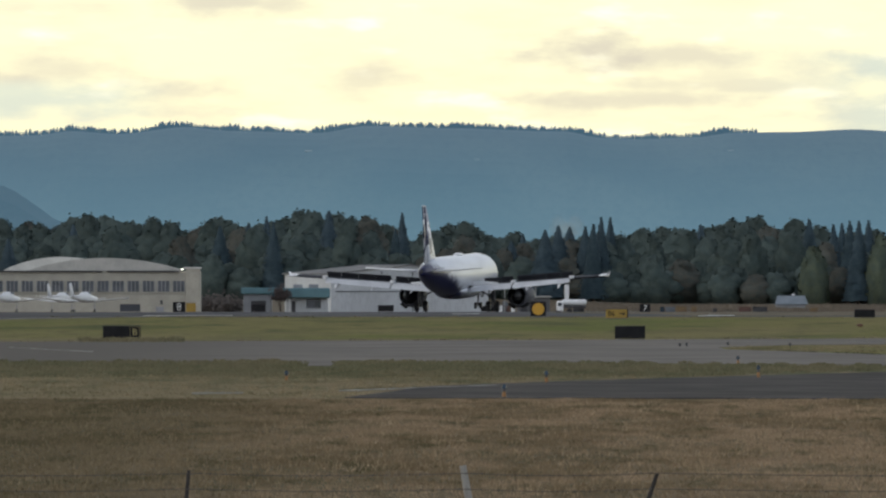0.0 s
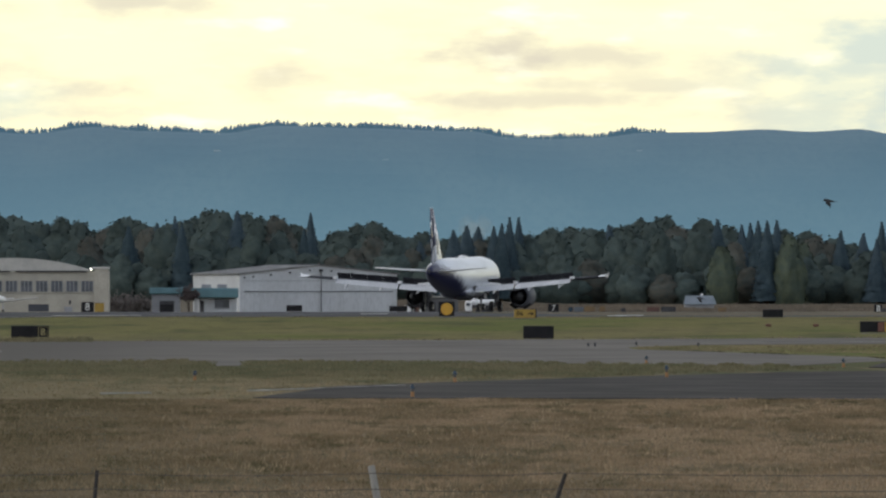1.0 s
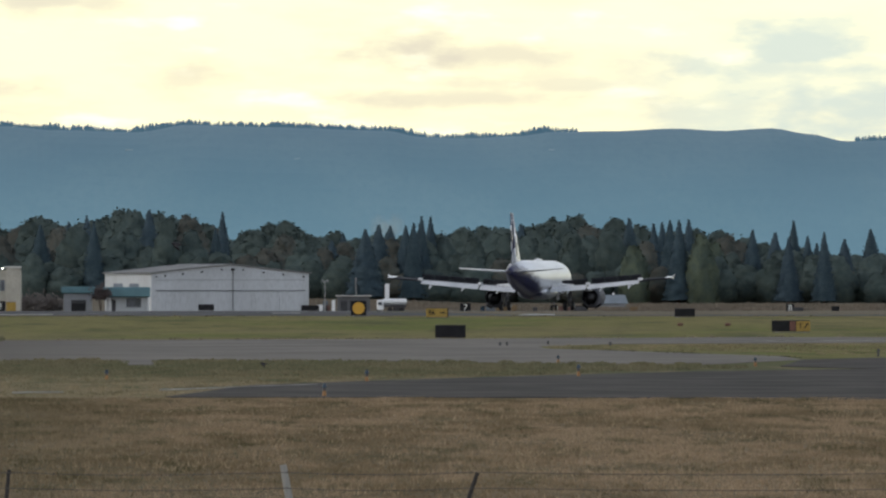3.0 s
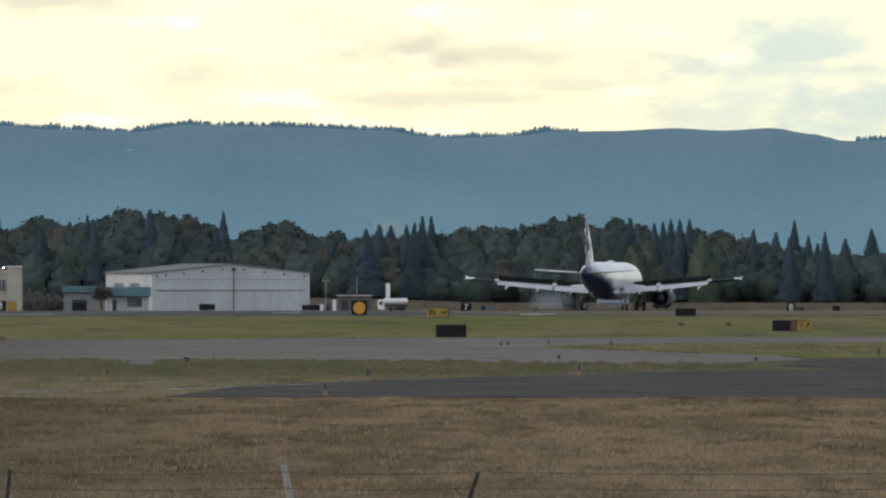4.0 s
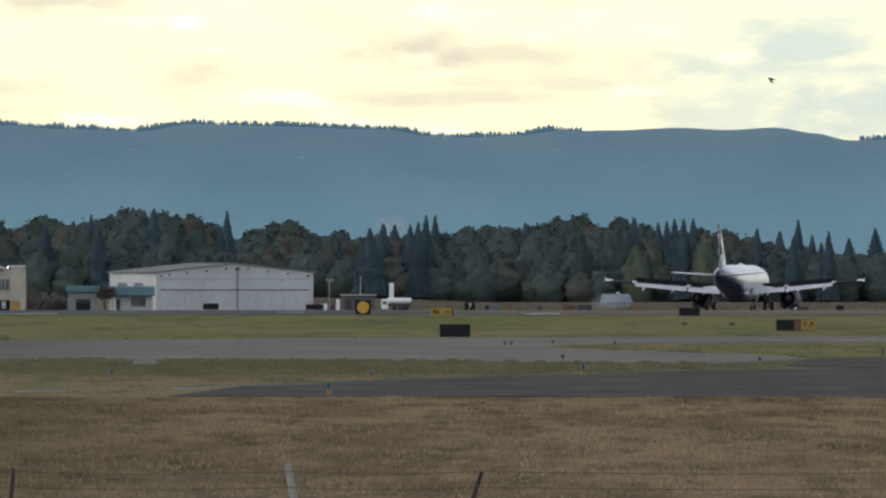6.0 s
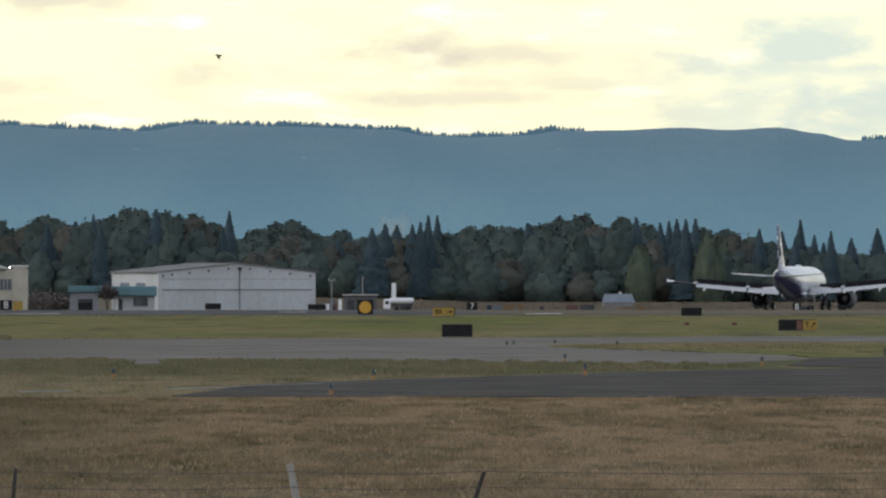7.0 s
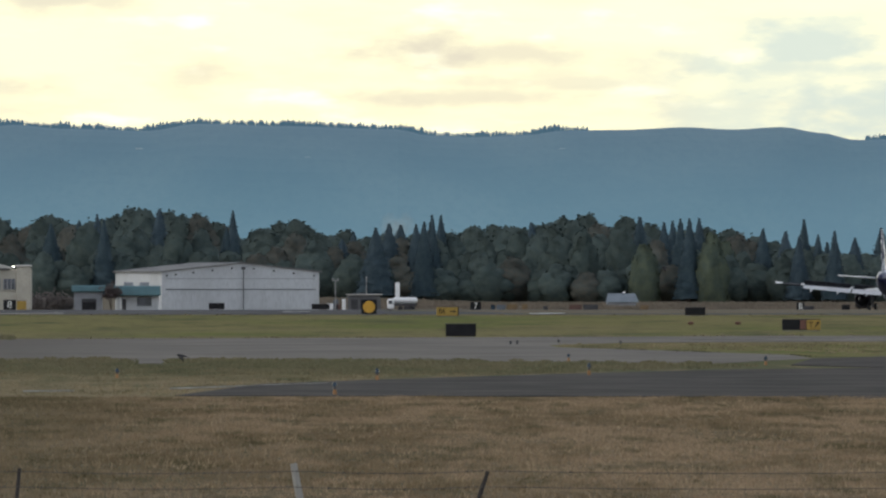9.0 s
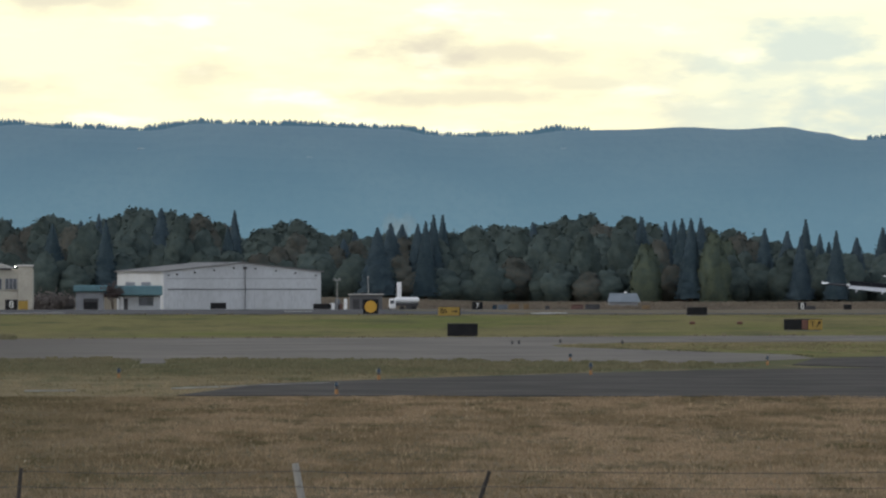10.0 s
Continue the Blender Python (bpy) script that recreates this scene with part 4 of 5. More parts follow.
def arched_hangar():
    d = 1560
    root = thing("hangar", spot(-43.7, d), 0, "cream hangar with an arched grey roof and a window row", "hangar")
    w, h = 34.63, 5.77
    wall = part("front_wall", boxed((0, 0, -1), (w, 0.35, h), 0.03), CREAM, root, "cream plastered front wall")
    part("side_wall", boxed((w - 0.35, 0.36, -1), (w, 9, h), 0.03), CREAM, root)
    part("side_wall", boxed((0, 0.36, -1), (0.35, 9, h), 0.03), CREAM, root)
    part("back_wall", boxed((0.36, 8.6, -1), (w - 0.36, 9, h), 0.03), CREAM, root)
    # corner tower and pale parapet caps
    part("corner_pier", boxed((w - 1.95, -0.3, -1), (w + 0.05, -0.004, h + 0.35), 0.04), CREAM, root, "cream corner pier")
    part("parapet_cap", boxed((w - 2.34, -0.45, h + 0.36), (w + 0.2, 1.2, h + 0.58), 0.04), ROOF_PALE, root, "pale parapet cap")
    # dark strips put in for the shade along the eaves
    part("cornice", boxed((0.2, -0.4, h - 0.12), (21.06, -0.01, h + 0.1), 0.04), DARK, root, "dark strip standing in for shade at the eaves")
    part("cornice", boxed((21.84, -0.4, h - 0.12), (w - 2.89, -0.01, h + 0.1), 0.04), DARK, root, "dark strip standing in for shade at the eaves")

    def arch(x0, x1, apex, y0, y1, mat, label):
        bm = bmesh.new()
        rings = []
        for y in (y0, y1):
            ring = [(x0 + (x1 - x0) * k / 16, y, h + 0.1 + apex * math.sin(math.pi * k / 16) ** 0.8) for k in range(17)]
            rings.append(ring)
        loft(bm, rings)
        part("roof", bm, mat, root, label)

    arch(7.41, 23.4, 1.9, 0.6, 9, ROOF_PALE, "pale curved roof")
    arch(10.92, 32.14, 1.75, 0.1, 9.2, ROOF_GREY, "grey curved roof")
    # windows in a row
    for k in range(-3, 10):
        x0 = 12.09 + k * 2.09
        if x0 < 0.5:
            continue
        win = part("window", boxed((x0, -0.05, 2.95), (x0 + 1.6, -0.004, 4.45), 0.02), GLASS_DARK, wall, "dark multi-pane window")
        for f in (0.0, 0.33, 0.66, 1.0):
            x = x0 + f * 1.6
            part("mullion", boxed((x - 0.05, -0.10, 2.93), (x + 0.05, -0.055, 4.47)), GREY, win)
        part("sill", boxed((x0 - 0.1, -0.18, 2.8), (x0 + 1.6 + 0.1, -0.01, 2.92), 0.02), CREAM, win)
    part("wall_vent", boxed((29.17, -0.06, 1.2), (29.48, -0.004, 1.75)), DARK, wall, "small dark vent")
    part("side_door", boxed((28.55, -0.06, -0.8), (29.64, -0.005, 0.9), 0.02), GREY, wall, "grey door")
    lamp = bmesh.new()
    bmesh.ops.create_uvsphere(lamp, u_segments=10, v_segments=8, radius=0.075)
    part("roof_lamp", lamp, GLOW, root, "bright round lamp", at=pose(32.25, -0.3, h + 0.3))


def office():
    d = 1570
    root = thing("office_building", spot(-17.7, d), 0, "low office with a teal canopy before the white hangar", "building")
    k = d / 20000
    shed = boxed((0, 2, -1), (50 * k, 6, 2.6), 0.03)
    wall = part("wall", shed, GREY, root, "dull grey wall of the side shed")
    part("roof", boxed((-4 * k, 1.4, 2.62), (56 * k, 6.4, 3.55), 0.12), TEAL, root, "teal sheet roof")
    part("garage_door", boxed((14 * k, 1.93, -0.9), (40 * k, 1.996, 1.7)), DARK, wall, "dark garage door")
    main = part("wall", boxed((76 * k, 0, -1), (150 * k, 8, 2.3), 0.03), HANGAR_WHITE, root, "white front wall")
    part("canopy", boxed((70 * k, -1.5, 2.1), (154 * k, 3, 3.5), 0.15), TEAL, root, "teal sloping canopy")
    win = part("window", boxed((112 * k, -0.05, 0.75), (138 * k, -0.004, 1.95), 0.02), GLASS_DARK, main, "dark office window")
    part("sill", boxed((111 * k, -0.15, 0.62), (139 * k, -0.01, 0.73)), GREY, win)
    part("door", boxed((86 * k, -0.06, -0.9), (93 * k, -0.004, 1.7), 0.02), DARK, main, "dark door")
    for x in (88, 116):
        part("roof_unit", boxed((x * k, 3.1, 2.31), ((x + 17) * k, 4.6, 4.0), 0.08), GREY, root, "grey roof unit")
    part("post", boxed((82 * k, -1.3, -1), (84 * k, -1.15, 2.1)), WHITE, root)
    part("planter", boxed((112 * k, -0.9, -1), (138 * k, -0.3, -0.2), 0.05), GREY, root, "low grey planter")


def shrub(east, out, wide, tall, mat, label, seed, lift=0.0):
    rng = random.Random(seed)
    root = thing("shrub", spot(east, out), 0, label, "shrub")
    bm = bmesh.new()
    for _ in range(4):
        rod(bm, (0, 0, -0.2), (rng.uniform(-.3, .3) * wide, rng.uniform(-.3, .3), lift + tall * 0.6), 0.06, 0.02, 5)
    part("stem", bm, BARK, root)
    verts, faces = [], []
    for _ in range(int(110 * wide * tall)):
        v = Vector((rng.gauss(0, 0.33) * wide * 0.8, rng.gauss(0, 0.5), lift + abs(rng.gauss(0.45, 0.25)) * tall))
        leaf_clump(verts, faces, v, 0.22, rng)
    data = bpy.data.meshes.new("foliage")
    data.from_pydata([tuple(v) for v in verts], [], faces)
    data.materials.append(mat)
    ob = new("foliage", data)
    ob.parent = root


OCHRE = material("dull_ochre", (0.20, 0.135, 0.07), (0.15, 0.105, 0.06), 1, 8, rough=0.8)
RUST = material("dull_rust", (0.13, 0.07, 0.058), (0.10, 0.06, 0.052), 1, 8, rough=0.8)
SLATE = material("dull_slate", (0.13, 0.15, 0.175), (0.11, 0.125, 0.145), 1, 8, rough=0.8)
SHED_WALL = material("weathered_shed", (0.13, 0.13, 0.135), (0.10, 0.10, 0.105), 0.6, 6, rough=0.8)


def yard():
    """Stores, tank and masts beside the white hangar."""
    root = thing("equipment_shed", spot(6.55, 1650), 0, "flat grey equipment shed beside the hangar", "shed")
    k = 1650 / 20000
    part("wall", boxed((0, 0, -0.8), (58 * k, 5, 2.3), 0.05), SHED_WALL, root)
    part("roof", boxed((-3 * k, -0.4, 2.32), (61 * k, 5.4, 2.5), 0.05), ROOF_GREY, root, "thin grey flat roof")
    for x in (6, 22, 40):
        part("door", boxed((x * k, -0.06, -0.7), ((x + 12) * k, -0.004, 1.7), 0.02), DARK, root, "dark door")
    for east, out, tall, heads in ((5.45, 1640, 4.6, 2), (8.2, 1652, 4.9, 1)):
        mast = thing("yard_lamp", spot(east, out), 0, "thin yard mast with small lamps", "lamp post")
        part("pole", rod(bmesh.new(), (0, 0, -0.3), (0, 0, tall), 0.07, 0.05, 8), STEEL, mast)
        for j in range(heads):
            x = (j - (heads - 1) / 2) * 0.7
            part("lamp_head", boxed((x - 0.14, -0.14, tall - 0.05), (x + 0.14, 0.14, tall + 0.14), 0.04), STEEL, mast, "pale lamp head")
        if heads == 2:
            part("crossbar", boxed((-0.5, -0.04, tall - 0.2), (0.5, 0.04, tall - 0.12)), STEEL, mast)
    # fuel tank on a stand, with its tall vent pipe
    k = 1600 / 20000
    tank = thing("fuel_trailer", spot(11.4, 1600), 0, "white fuel tank trailer with an upright white boom", "trailer")
    shell = bmesh.new()
    rod(shell, (-17 * k, 0, 1.55), (26 * k, 0, 1.55), 0.42, 0.42, 18)
    bmesh.ops.bevel(shell, geom=[e for e in shell.edges if abs(e.verts[0].co.x - e.verts[1].co.x) < 1e-5], offset=0.12, segments=2, affect="EDGES")
    part("tank", shell, WHITE, tank, "white rounded tank")
    part("chassis", boxed((-17 * k, -0.7, 0.75), (25 * k, 0.7, 1.12), 0.04), DARK, tank, "dark chassis")
    part("pump_box", boxed((2 * k, -0.6, 0.0), (22 * k, 0.6, 0.74), 0.06), DARK, tank, "dark pump box")
    cab = part("cab", boxed((-27 * k, -0.9, 0.25), (-15 * k, 0.9, 1.75), 0.18), WHITE, tank, "white cab")
    part("cab_window", boxed((-25 * k, -0.93, 1.0), (-18 * k, -0.905, 1.5), 0.01), GLASS_DARK, cab)
    part("boom", boxed((-13 * k, -0.25, 1.2), (-5 * k, 0.25, 4.05), 0.05), WHITE, tank, "upright white boom")
    for x in (-22, -4, 16):
        w = bmesh.new()
        rod(w, (x * k, -0.75, 0.35), (x * k, -0.5, 0.35), 0.36, 0.36, 14)
        part("wheel", w, RUBBER, tank, "black wheel")
    # clutter along the far edge: bearing, distance, width, height, colour
    kinds = [(5.0, 10, 1.1, WHITE, "white equipment cart"), (5.5, 9, 1.75, SLATE, "grey equipment cart"), (6.2, 6, 1.8, WHITE, "white equipment cart"), (5.7, 9, 1.0, RUST, "red equipment cart"), (10.3, 10, 1.1, RUST, "rust red drum stack"), (20.1, 16, 0.9, SLATE, "grey crate"),
             (21.1, 18, 1.0, OCHRE, "dull orange crate"), (22.2, 10, 1.0, OCHRE, "orange crate"), (26.7, 22, 0.9, RUST, "red crate"), (28.05, 26, 0.95, DARK, "dark low trailer"), 
             (32.8, 14, 0.8, OCHRE, "orange crate"), (19.4, 8, 0.9, BLUE, "blue crate"), (24.05, 8, 0.7, DARK, "dark crate"), (47.3, 20, 0.7, DARK, "dark low crate")]
    for east, px, tall, mat, label in kinds:
        out = 1760
        half = px * out / 40000
        crate = thing("crate", spot(east, out), 0, label + " at the runway's far side", "crate", "stores along the far side")
        part("body", boxed((-half, -0.5, -0.2), (half, 0.5, tall), 0.06), mat, crate)
        part("lid", boxed((-half - 0.04, -0.55, tall + 0.004), (half + 0.04, 0.55, tall + 0.1), 0.03), mat, crate)


def far_shed():
    root = thing("shed", spot(29.4, 2130), 0, "small shed with a pale blue-grey sheet roof", "shed")
    k = 2130 / 20000
    part("wall", boxed((2 * k, 0, -1), (54 * k, 5, 0.9), 0.04), GREY, root)
    roof = bmesh.new()
    loft(roof, [[(0, -0.5, 0.7), (58 * k, -0.5, 0.7), (58 * k, -0.5, 0.8), (0, -0.5, 0.8)], [(4 * k, 2.5, 2.3), (53 * k, 2.5, 2.3), (53 * k, 2.5, 2.4), (4 * k, 2.5, 2.4)], [(0, 5.5, 0.7), (58 * k, 5.5, 0.7), (58 * k, 5.5, 0.8), (0, 5.5, 0.8)]])
    part("roof", roof, material("blue_grey_roof", (0.20, 0.23, 0.26), (0.16, 0.19, 0.215), 0.6, 5, rough=0.5), root, "pale blue-grey sheet roof")
    part("roof_vent", boxed((30 * k, 2.2, 2.4), (35 * k, 2.8, 2.75), 0.04), WHITE, root, "white roof vent")


white_hangar()
arched_hangar()
office()
yard()
far_shed()
RUSSET_BUSH = material("dull_brown_leaves", (0.15, 0.125, 0.12), (0.115, 0.10, 0.10), 0.6, 4, rough=0.85, bump=0, vary=0.15, shine=0.03, leafy=0.3)
GREY_BUSH = material("grey_brush", (0.24, 0.215, 0.20), (0.18, 0.17, 0.165), 0.5, 4, rough=0.9, bump=0, vary=0.15, shine=0.03, leafy=0.45)
shrub(-14.35, 1566, 2.3, 1.9, RUSSET_BUSH, "small dull brown tree beside the office", 3, 1.7)
shrub(-18.6, 1600, 3.6, 2.2, GREY_BUSH, "dry grey-brown shrub by the hangar", 6)
shrub(-20.1, 1603, 4.2, 2.6, GREY_BUSH, "tall dry grey-brown shrub by the hangar", 7)
shrub(-21.6, 1606, 3.4, 1.9, GREY_BUSH, "low dry grey-brown shrub by the hangar", 8)


# ---- small parked aircraft ----
def light_aircraft(east, out, turn):
    root = thing("light_aircraft", spot(east, out), turn, "small white low-wing aircraft parked before the arched hangar", "airplane", "parked light aircraft")
    bm = bmesh.new()
    tube(bm, [(3.6, 1.75, 0.1, 0.1), (3.2, 1.75, 0.4, 0.38), (1.7, 1.82, 0.55, 0.5), (0.9, 2.05, 0.56, 0.72), (-0.6, 2.08, 0.5, 0.68), (-1.6, 2.0, 0.38, 0.42), (-4.4, 2.1, 0.12, 0.16)], 14)
    body = part("fuselage", bm, WHITE, root, "white fuselage", smooth=True)
    part("windscreen", boxed((-0.5, 0.4, 2.35), (0.5, 1.3, 2.72), 0.15), GLASS_DARK, body, "dark cabin glass")
    for side in (1, -1):
        bm = bmesh.new()
        foil(bm, [(side * 0.5, 1.2, -0.6, 1.45), (side * 6.1, 0.9, -0.3, 1.95)], 0.13)
        part("wing", bm, WHITE, root, "white wing", smooth=True)
        bm = bmesh.new()
        foil(bm, [(side * 0.1, -3.4, -4.4, 2.2), (side * 2.0, -3.7, -4.4, 2.25)], 0.1)
        part("tailplane", bm, WHITE, root, "white tailplane", smooth=True)
        bm = bmesh.new()
        rod(bm, (side * 1.5, 0, 1.5), (side * 1.5, 0, 0.3), 0.06, 0.05, 8)
        leg = part("gear_leg", bm, STEEL, root)
        wheel("tyre", leg, (side * 1.5, 0, 0.24), 0.24, 0.18)
    bm = bmesh.new()
    upright_foil(bm, [(2.1, -3.0, -4.4), (3.9, -4.0, -4.7)], 0.1)
    part("fin", bm, WHITE, root, "white fin", smooth=True)
    bm = bmesh.new()
    rod(bm, (0, 2.9, 1.5), (0, 2.9, 0.3), 0.05, 0.05, 8)
    leg = part("nose_leg", bm, STEEL, root)
    wheel("tyre", leg, (0, 2.9, 0.2), 0.2, 0.14)


light_aircraft(-31.7, 1490, -24)
light_aircraft(-33.7, 1515, -24)
light_aircraft(-38.6, 1490, -26)


# ---- signs and lights of the airfield ----
def letters(text, size, mat, parent, at, label=""):
    """Raised characters as a mesh, reading along x and facing -y."""
    curve = bpy.data.curves.new("letters", "FONT")
    curve.body, curve.size, curve.extrude = text, size, 0.012
    curve.align_x, curve.align_y = "CENTER", "CENTER"
    tmp = bpy.data.objects.new("letters", curve)
    scene.collection.objects.link(tmp)
    data = bpy.data.meshes.new_from_object(tmp.evaluated_get(bpy.context.evaluated_depsgraph_get()))
    bpy.data.objects.remove(tmp)
    bpy.data.curves.remove(curve)
    data.materials.clear()
    data.materials.append(mat)
    ob = new("lettering", data)
    ob.parent = parent
    ob.matrix_basis = at @ pose(0, 0, 0, 90, 0, 0)
    return tagged(ob, label)


def sign(east, out, wide, tall, gap, mat, label, group="airfield signs", deep=0.32, turn=0.0):
    """A box sign on two short legs; returns the cabinet."""
    root = thing("airfield_sign", spot(east, out), turn, label, "sign", group)
    body = boxed((-wide / 2, -deep / 2, gap), (wide / 2, deep / 2, gap + tall), 0.03)
    cab = part("cabinet", body, mat, root)
    part("top_rail", boxed((-wide / 2 - 0.02, -deep / 2 - 0.02, gap + tall + 0.004), (wide / 2 + 0.02, deep / 2 + 0.02, gap + tall + 0.04), 0.01), DARK, root)
    for x in (-wide * 0.36, wide * 0.36):
        part("leg", boxed((x - 0.04, -0.05, -0.15), (x + 0.04, 0.05, gap - 0.004)), STEEL, root)
    part("footing", boxed((-wide / 2 + 0.03, -0.3, -0.1), (wide / 2 - 0.03, 0.3, 0.05), 0.02), TARMAC, root, "concrete footing")
    return cab


def panel(cab, x0, x1, z0, z1, mat, label, front):
    return part("face", boxed((x0, front - 0.02, z0), (x1, front - 0.004, z1), 0.006), mat, cab, label)


SIGN_BACK = material("faded_sign_back", (0.055, 0.06, 0.075), (0.045, 0.05, 0.06), 1, 12, rough=0.6)
PALE_YELLOW = material("pale_yellow_letter", (0.42, 0.36, 0.17), None, 1, 15, rough=0.5, bump=0)
# the taxiway signs by the pale taxiway
cab = sign(-28.425, 670, 2.24, 0.72, 0.08, BLACK, "black taxiway sign with a yellow-framed letter")
face = panel(cab, 0.47, 1.08, 0.12, 0.77, BLACK, "black letter face", -0.16)
for lo, hi in (((0.49, 0.13), (1.06, 0.15)), ((0.49, 0.74), (1.06, 0.76)), ((0.49, 0.15), (0.51, 0.74)), ((1.04, 0.15), (1.06, 0.74))):
    part("border", boxed((lo[0], -0.2, lo[1]), (hi[0], -0.184, hi[1])), PALE_YELLOW, face, "yellow border")
letters("B", 0.56, PALE_YELLOW, cab, pose(0.775, -0.19, 0.445), "yellow letter")
sign(16.55, 668, 1.8, 0.72, 0.08, BLACK, "blank black back of a taxiway sign")
cab = sign(46.7, 730, 2.48, 0.68, 0.08, BLACK, "black and yellow taxiway direction sign")
panel(cab, -0.08, 0.30, 0.12, 0.72, RED, "dull red letter face", -0.16)
face = panel(cab, 0.34, 1.24, 0.10, 0.74, YELLOW, "yellow direction face", -0.16)
letters("T", 0.5, BLACK, cab, pose(0.62, -0.19, 0.42), "black letter")
bm = bmesh.new()
rod(bm, (0.86, -0.19, 0.28), (1.05, -0.19, 0.52), 0.035, 0.035, 6)
rod(bm, (0.98, -0.19, 0.60), (1.12, -0.19, 0.49), 0.01, 0.01, 4)
loft(bm, [[(0.93, y, 0.57), (1.12, y, 0.44), (1.13, y, 0.64)] for y in (-0.2, -0.18)])
part("arrow", bm, BLACK, cab, "black arrow")

# by the runway: the disc, the yellow board, blank backs, and the distance boards
cab = sign(8.425, 930, 1.26, 1.18, 0.12, BLACK, "square black board with a large amber disc", deep=0.25)
disc = bmesh.new()
rod(disc, (0, -0.15, 0.71), (0, -0.129, 0.71), 0.5, 0.5, 28)
part("disc", disc, AMBER, cab, "amber disc")
cab = sign(15.375, 910, 1.77, 0.70, 0.05, YELLOW, "yellow direction sign with black figures and an arrow", deep=0.3)
letters("B6", 0.53, BLACK, cab, pose(-0.44, -0.17, 0.40), "black figures")
part("arrow_shaft", boxed((0.21, -0.175, 0.37), (0.53, -0.155, 0.44)), BLACK, cab)
bm = bmesh.new()
loft(bm, [[(0.50, y, 0.29), (0.70, y, 0.40), (0.50, y, 0.51)] for y in (-0.175, -0.155)])
part("arrow_head", bm, BLACK, cab)
part("side_cap", boxed((0.82, -0.17, 0.06), (0.90, 0.17, 0.74), 0.01), BLACK, cab, "dark end cap")
cab = sign(-23.35, 1380, 1.52, 1.2, 0.05, BLACK, "black runway distance board with a white figure", group="distance boards")
letters("8", 1.25, LETTER, cab, pose(0, -0.18, 0.65), "white figure")
sign(-22.3, 1384, 1.18, 1.1, 0.05, YELLOW, "plain yellow board beside the distance board")
cab = sign(17.875, 1678, 1.59, 1.25, 0.1, BLACK, "black runway distance board with a white figure", group="distance boards")
letters("7", 1.25, LETTER, cab, pose(0, -0.18, 0.72), "white figure")
cab = sign(46.625, 1976, 1.38, 1.4, 0.1, BLACK, "far black distance board with pale strokes", group="distance boards")
part("stroke", boxed((-0.25, -0.19, 0.35), (-0.05, -0.164, 1.2)), LETTER, cab)
part("stroke", boxed((0.12, -0.19, 0.35), (0.3, -0.164, 1.2)), LETTER, cab)
part("stroke", boxed((-0.25, -0.19, 1.21), (0.3, -0.164, 1.38)), LETTER, cab)
for east, out, px, tall in ((-27.675, 1330, 36, 0.82), (-16.35, 1450, 24, 1.0), (-5.05, 1300, 28, 0.66), (4.15, 1330, 32, 0.6), (37.3, 915, 36, 0.62), (50.65, 1850, 14, 0.95)):
    sign(east, out, px * out / 20000, tall, 0.08, SIGN_BACK if out == 1330 and east < 0 else BLACK, "blank dark back of a runway sign", group="blank sign backs")


def edge_light(east, out, tall, lens, base):
    root = thing("taxiway_light", spot(east, out), 0, "small taxiway edge light with a blue lens", "light", "taxiway lights")
    part("base", rod(bmesh.new(), (0, 0, -0.05), (0, 0, tall * 0.45), 0.07, 0.05, 10), base, root, "orange-brown base")
    part("stem", rod(bmesh.new(), (0, 0, tall * 0.45 + 0.002), (0, 0, tall * 0.66), 0.05, 0.05, 8), DARK, root)
    bm = bmesh.new()
    rod(bm, (0, 0, tall * 0.66 + 0.002), (0, 0, tall * 0.82), 0.085, 0.08, 12)
    rod(bm, (0, 0, tall * 0.82), (0, 0, tall), 0.065, 0.04, 12)
    part("lens", bm, lens, root, "blue lens")


for east, out, tall in ((5.4, 333, 0.40), (-13.85, 392, 0.34), (9.15, 382, 0.42), (27.9, 402, 0.46), (26.1, 470, 0.34), (43.55, 452, 0.36)):
    edge_light(east, out, tall, BLUE, ORANGE)
for east, out, tall in ((20.95, 596, 0.2), (21.55, 596, 0.22), (25.2, 610, 0.2), (54.45, 512, 0.35), (30.7, 600, 0.2)):
    edge_light(east, out, tall, DARK, DARK)


def marker(east, out):
    root = thing("ground_marker", spot(east, out), 0, "low rust-red ground marker in the grass", "marker", "ground markers")
    part("cap", boxed((-0.2, -0.2, 0.0), (0.2, 0.2, 0.2), 0.06), RED, root)


for e in (36.9, 41.1):
    marker(e, 800)


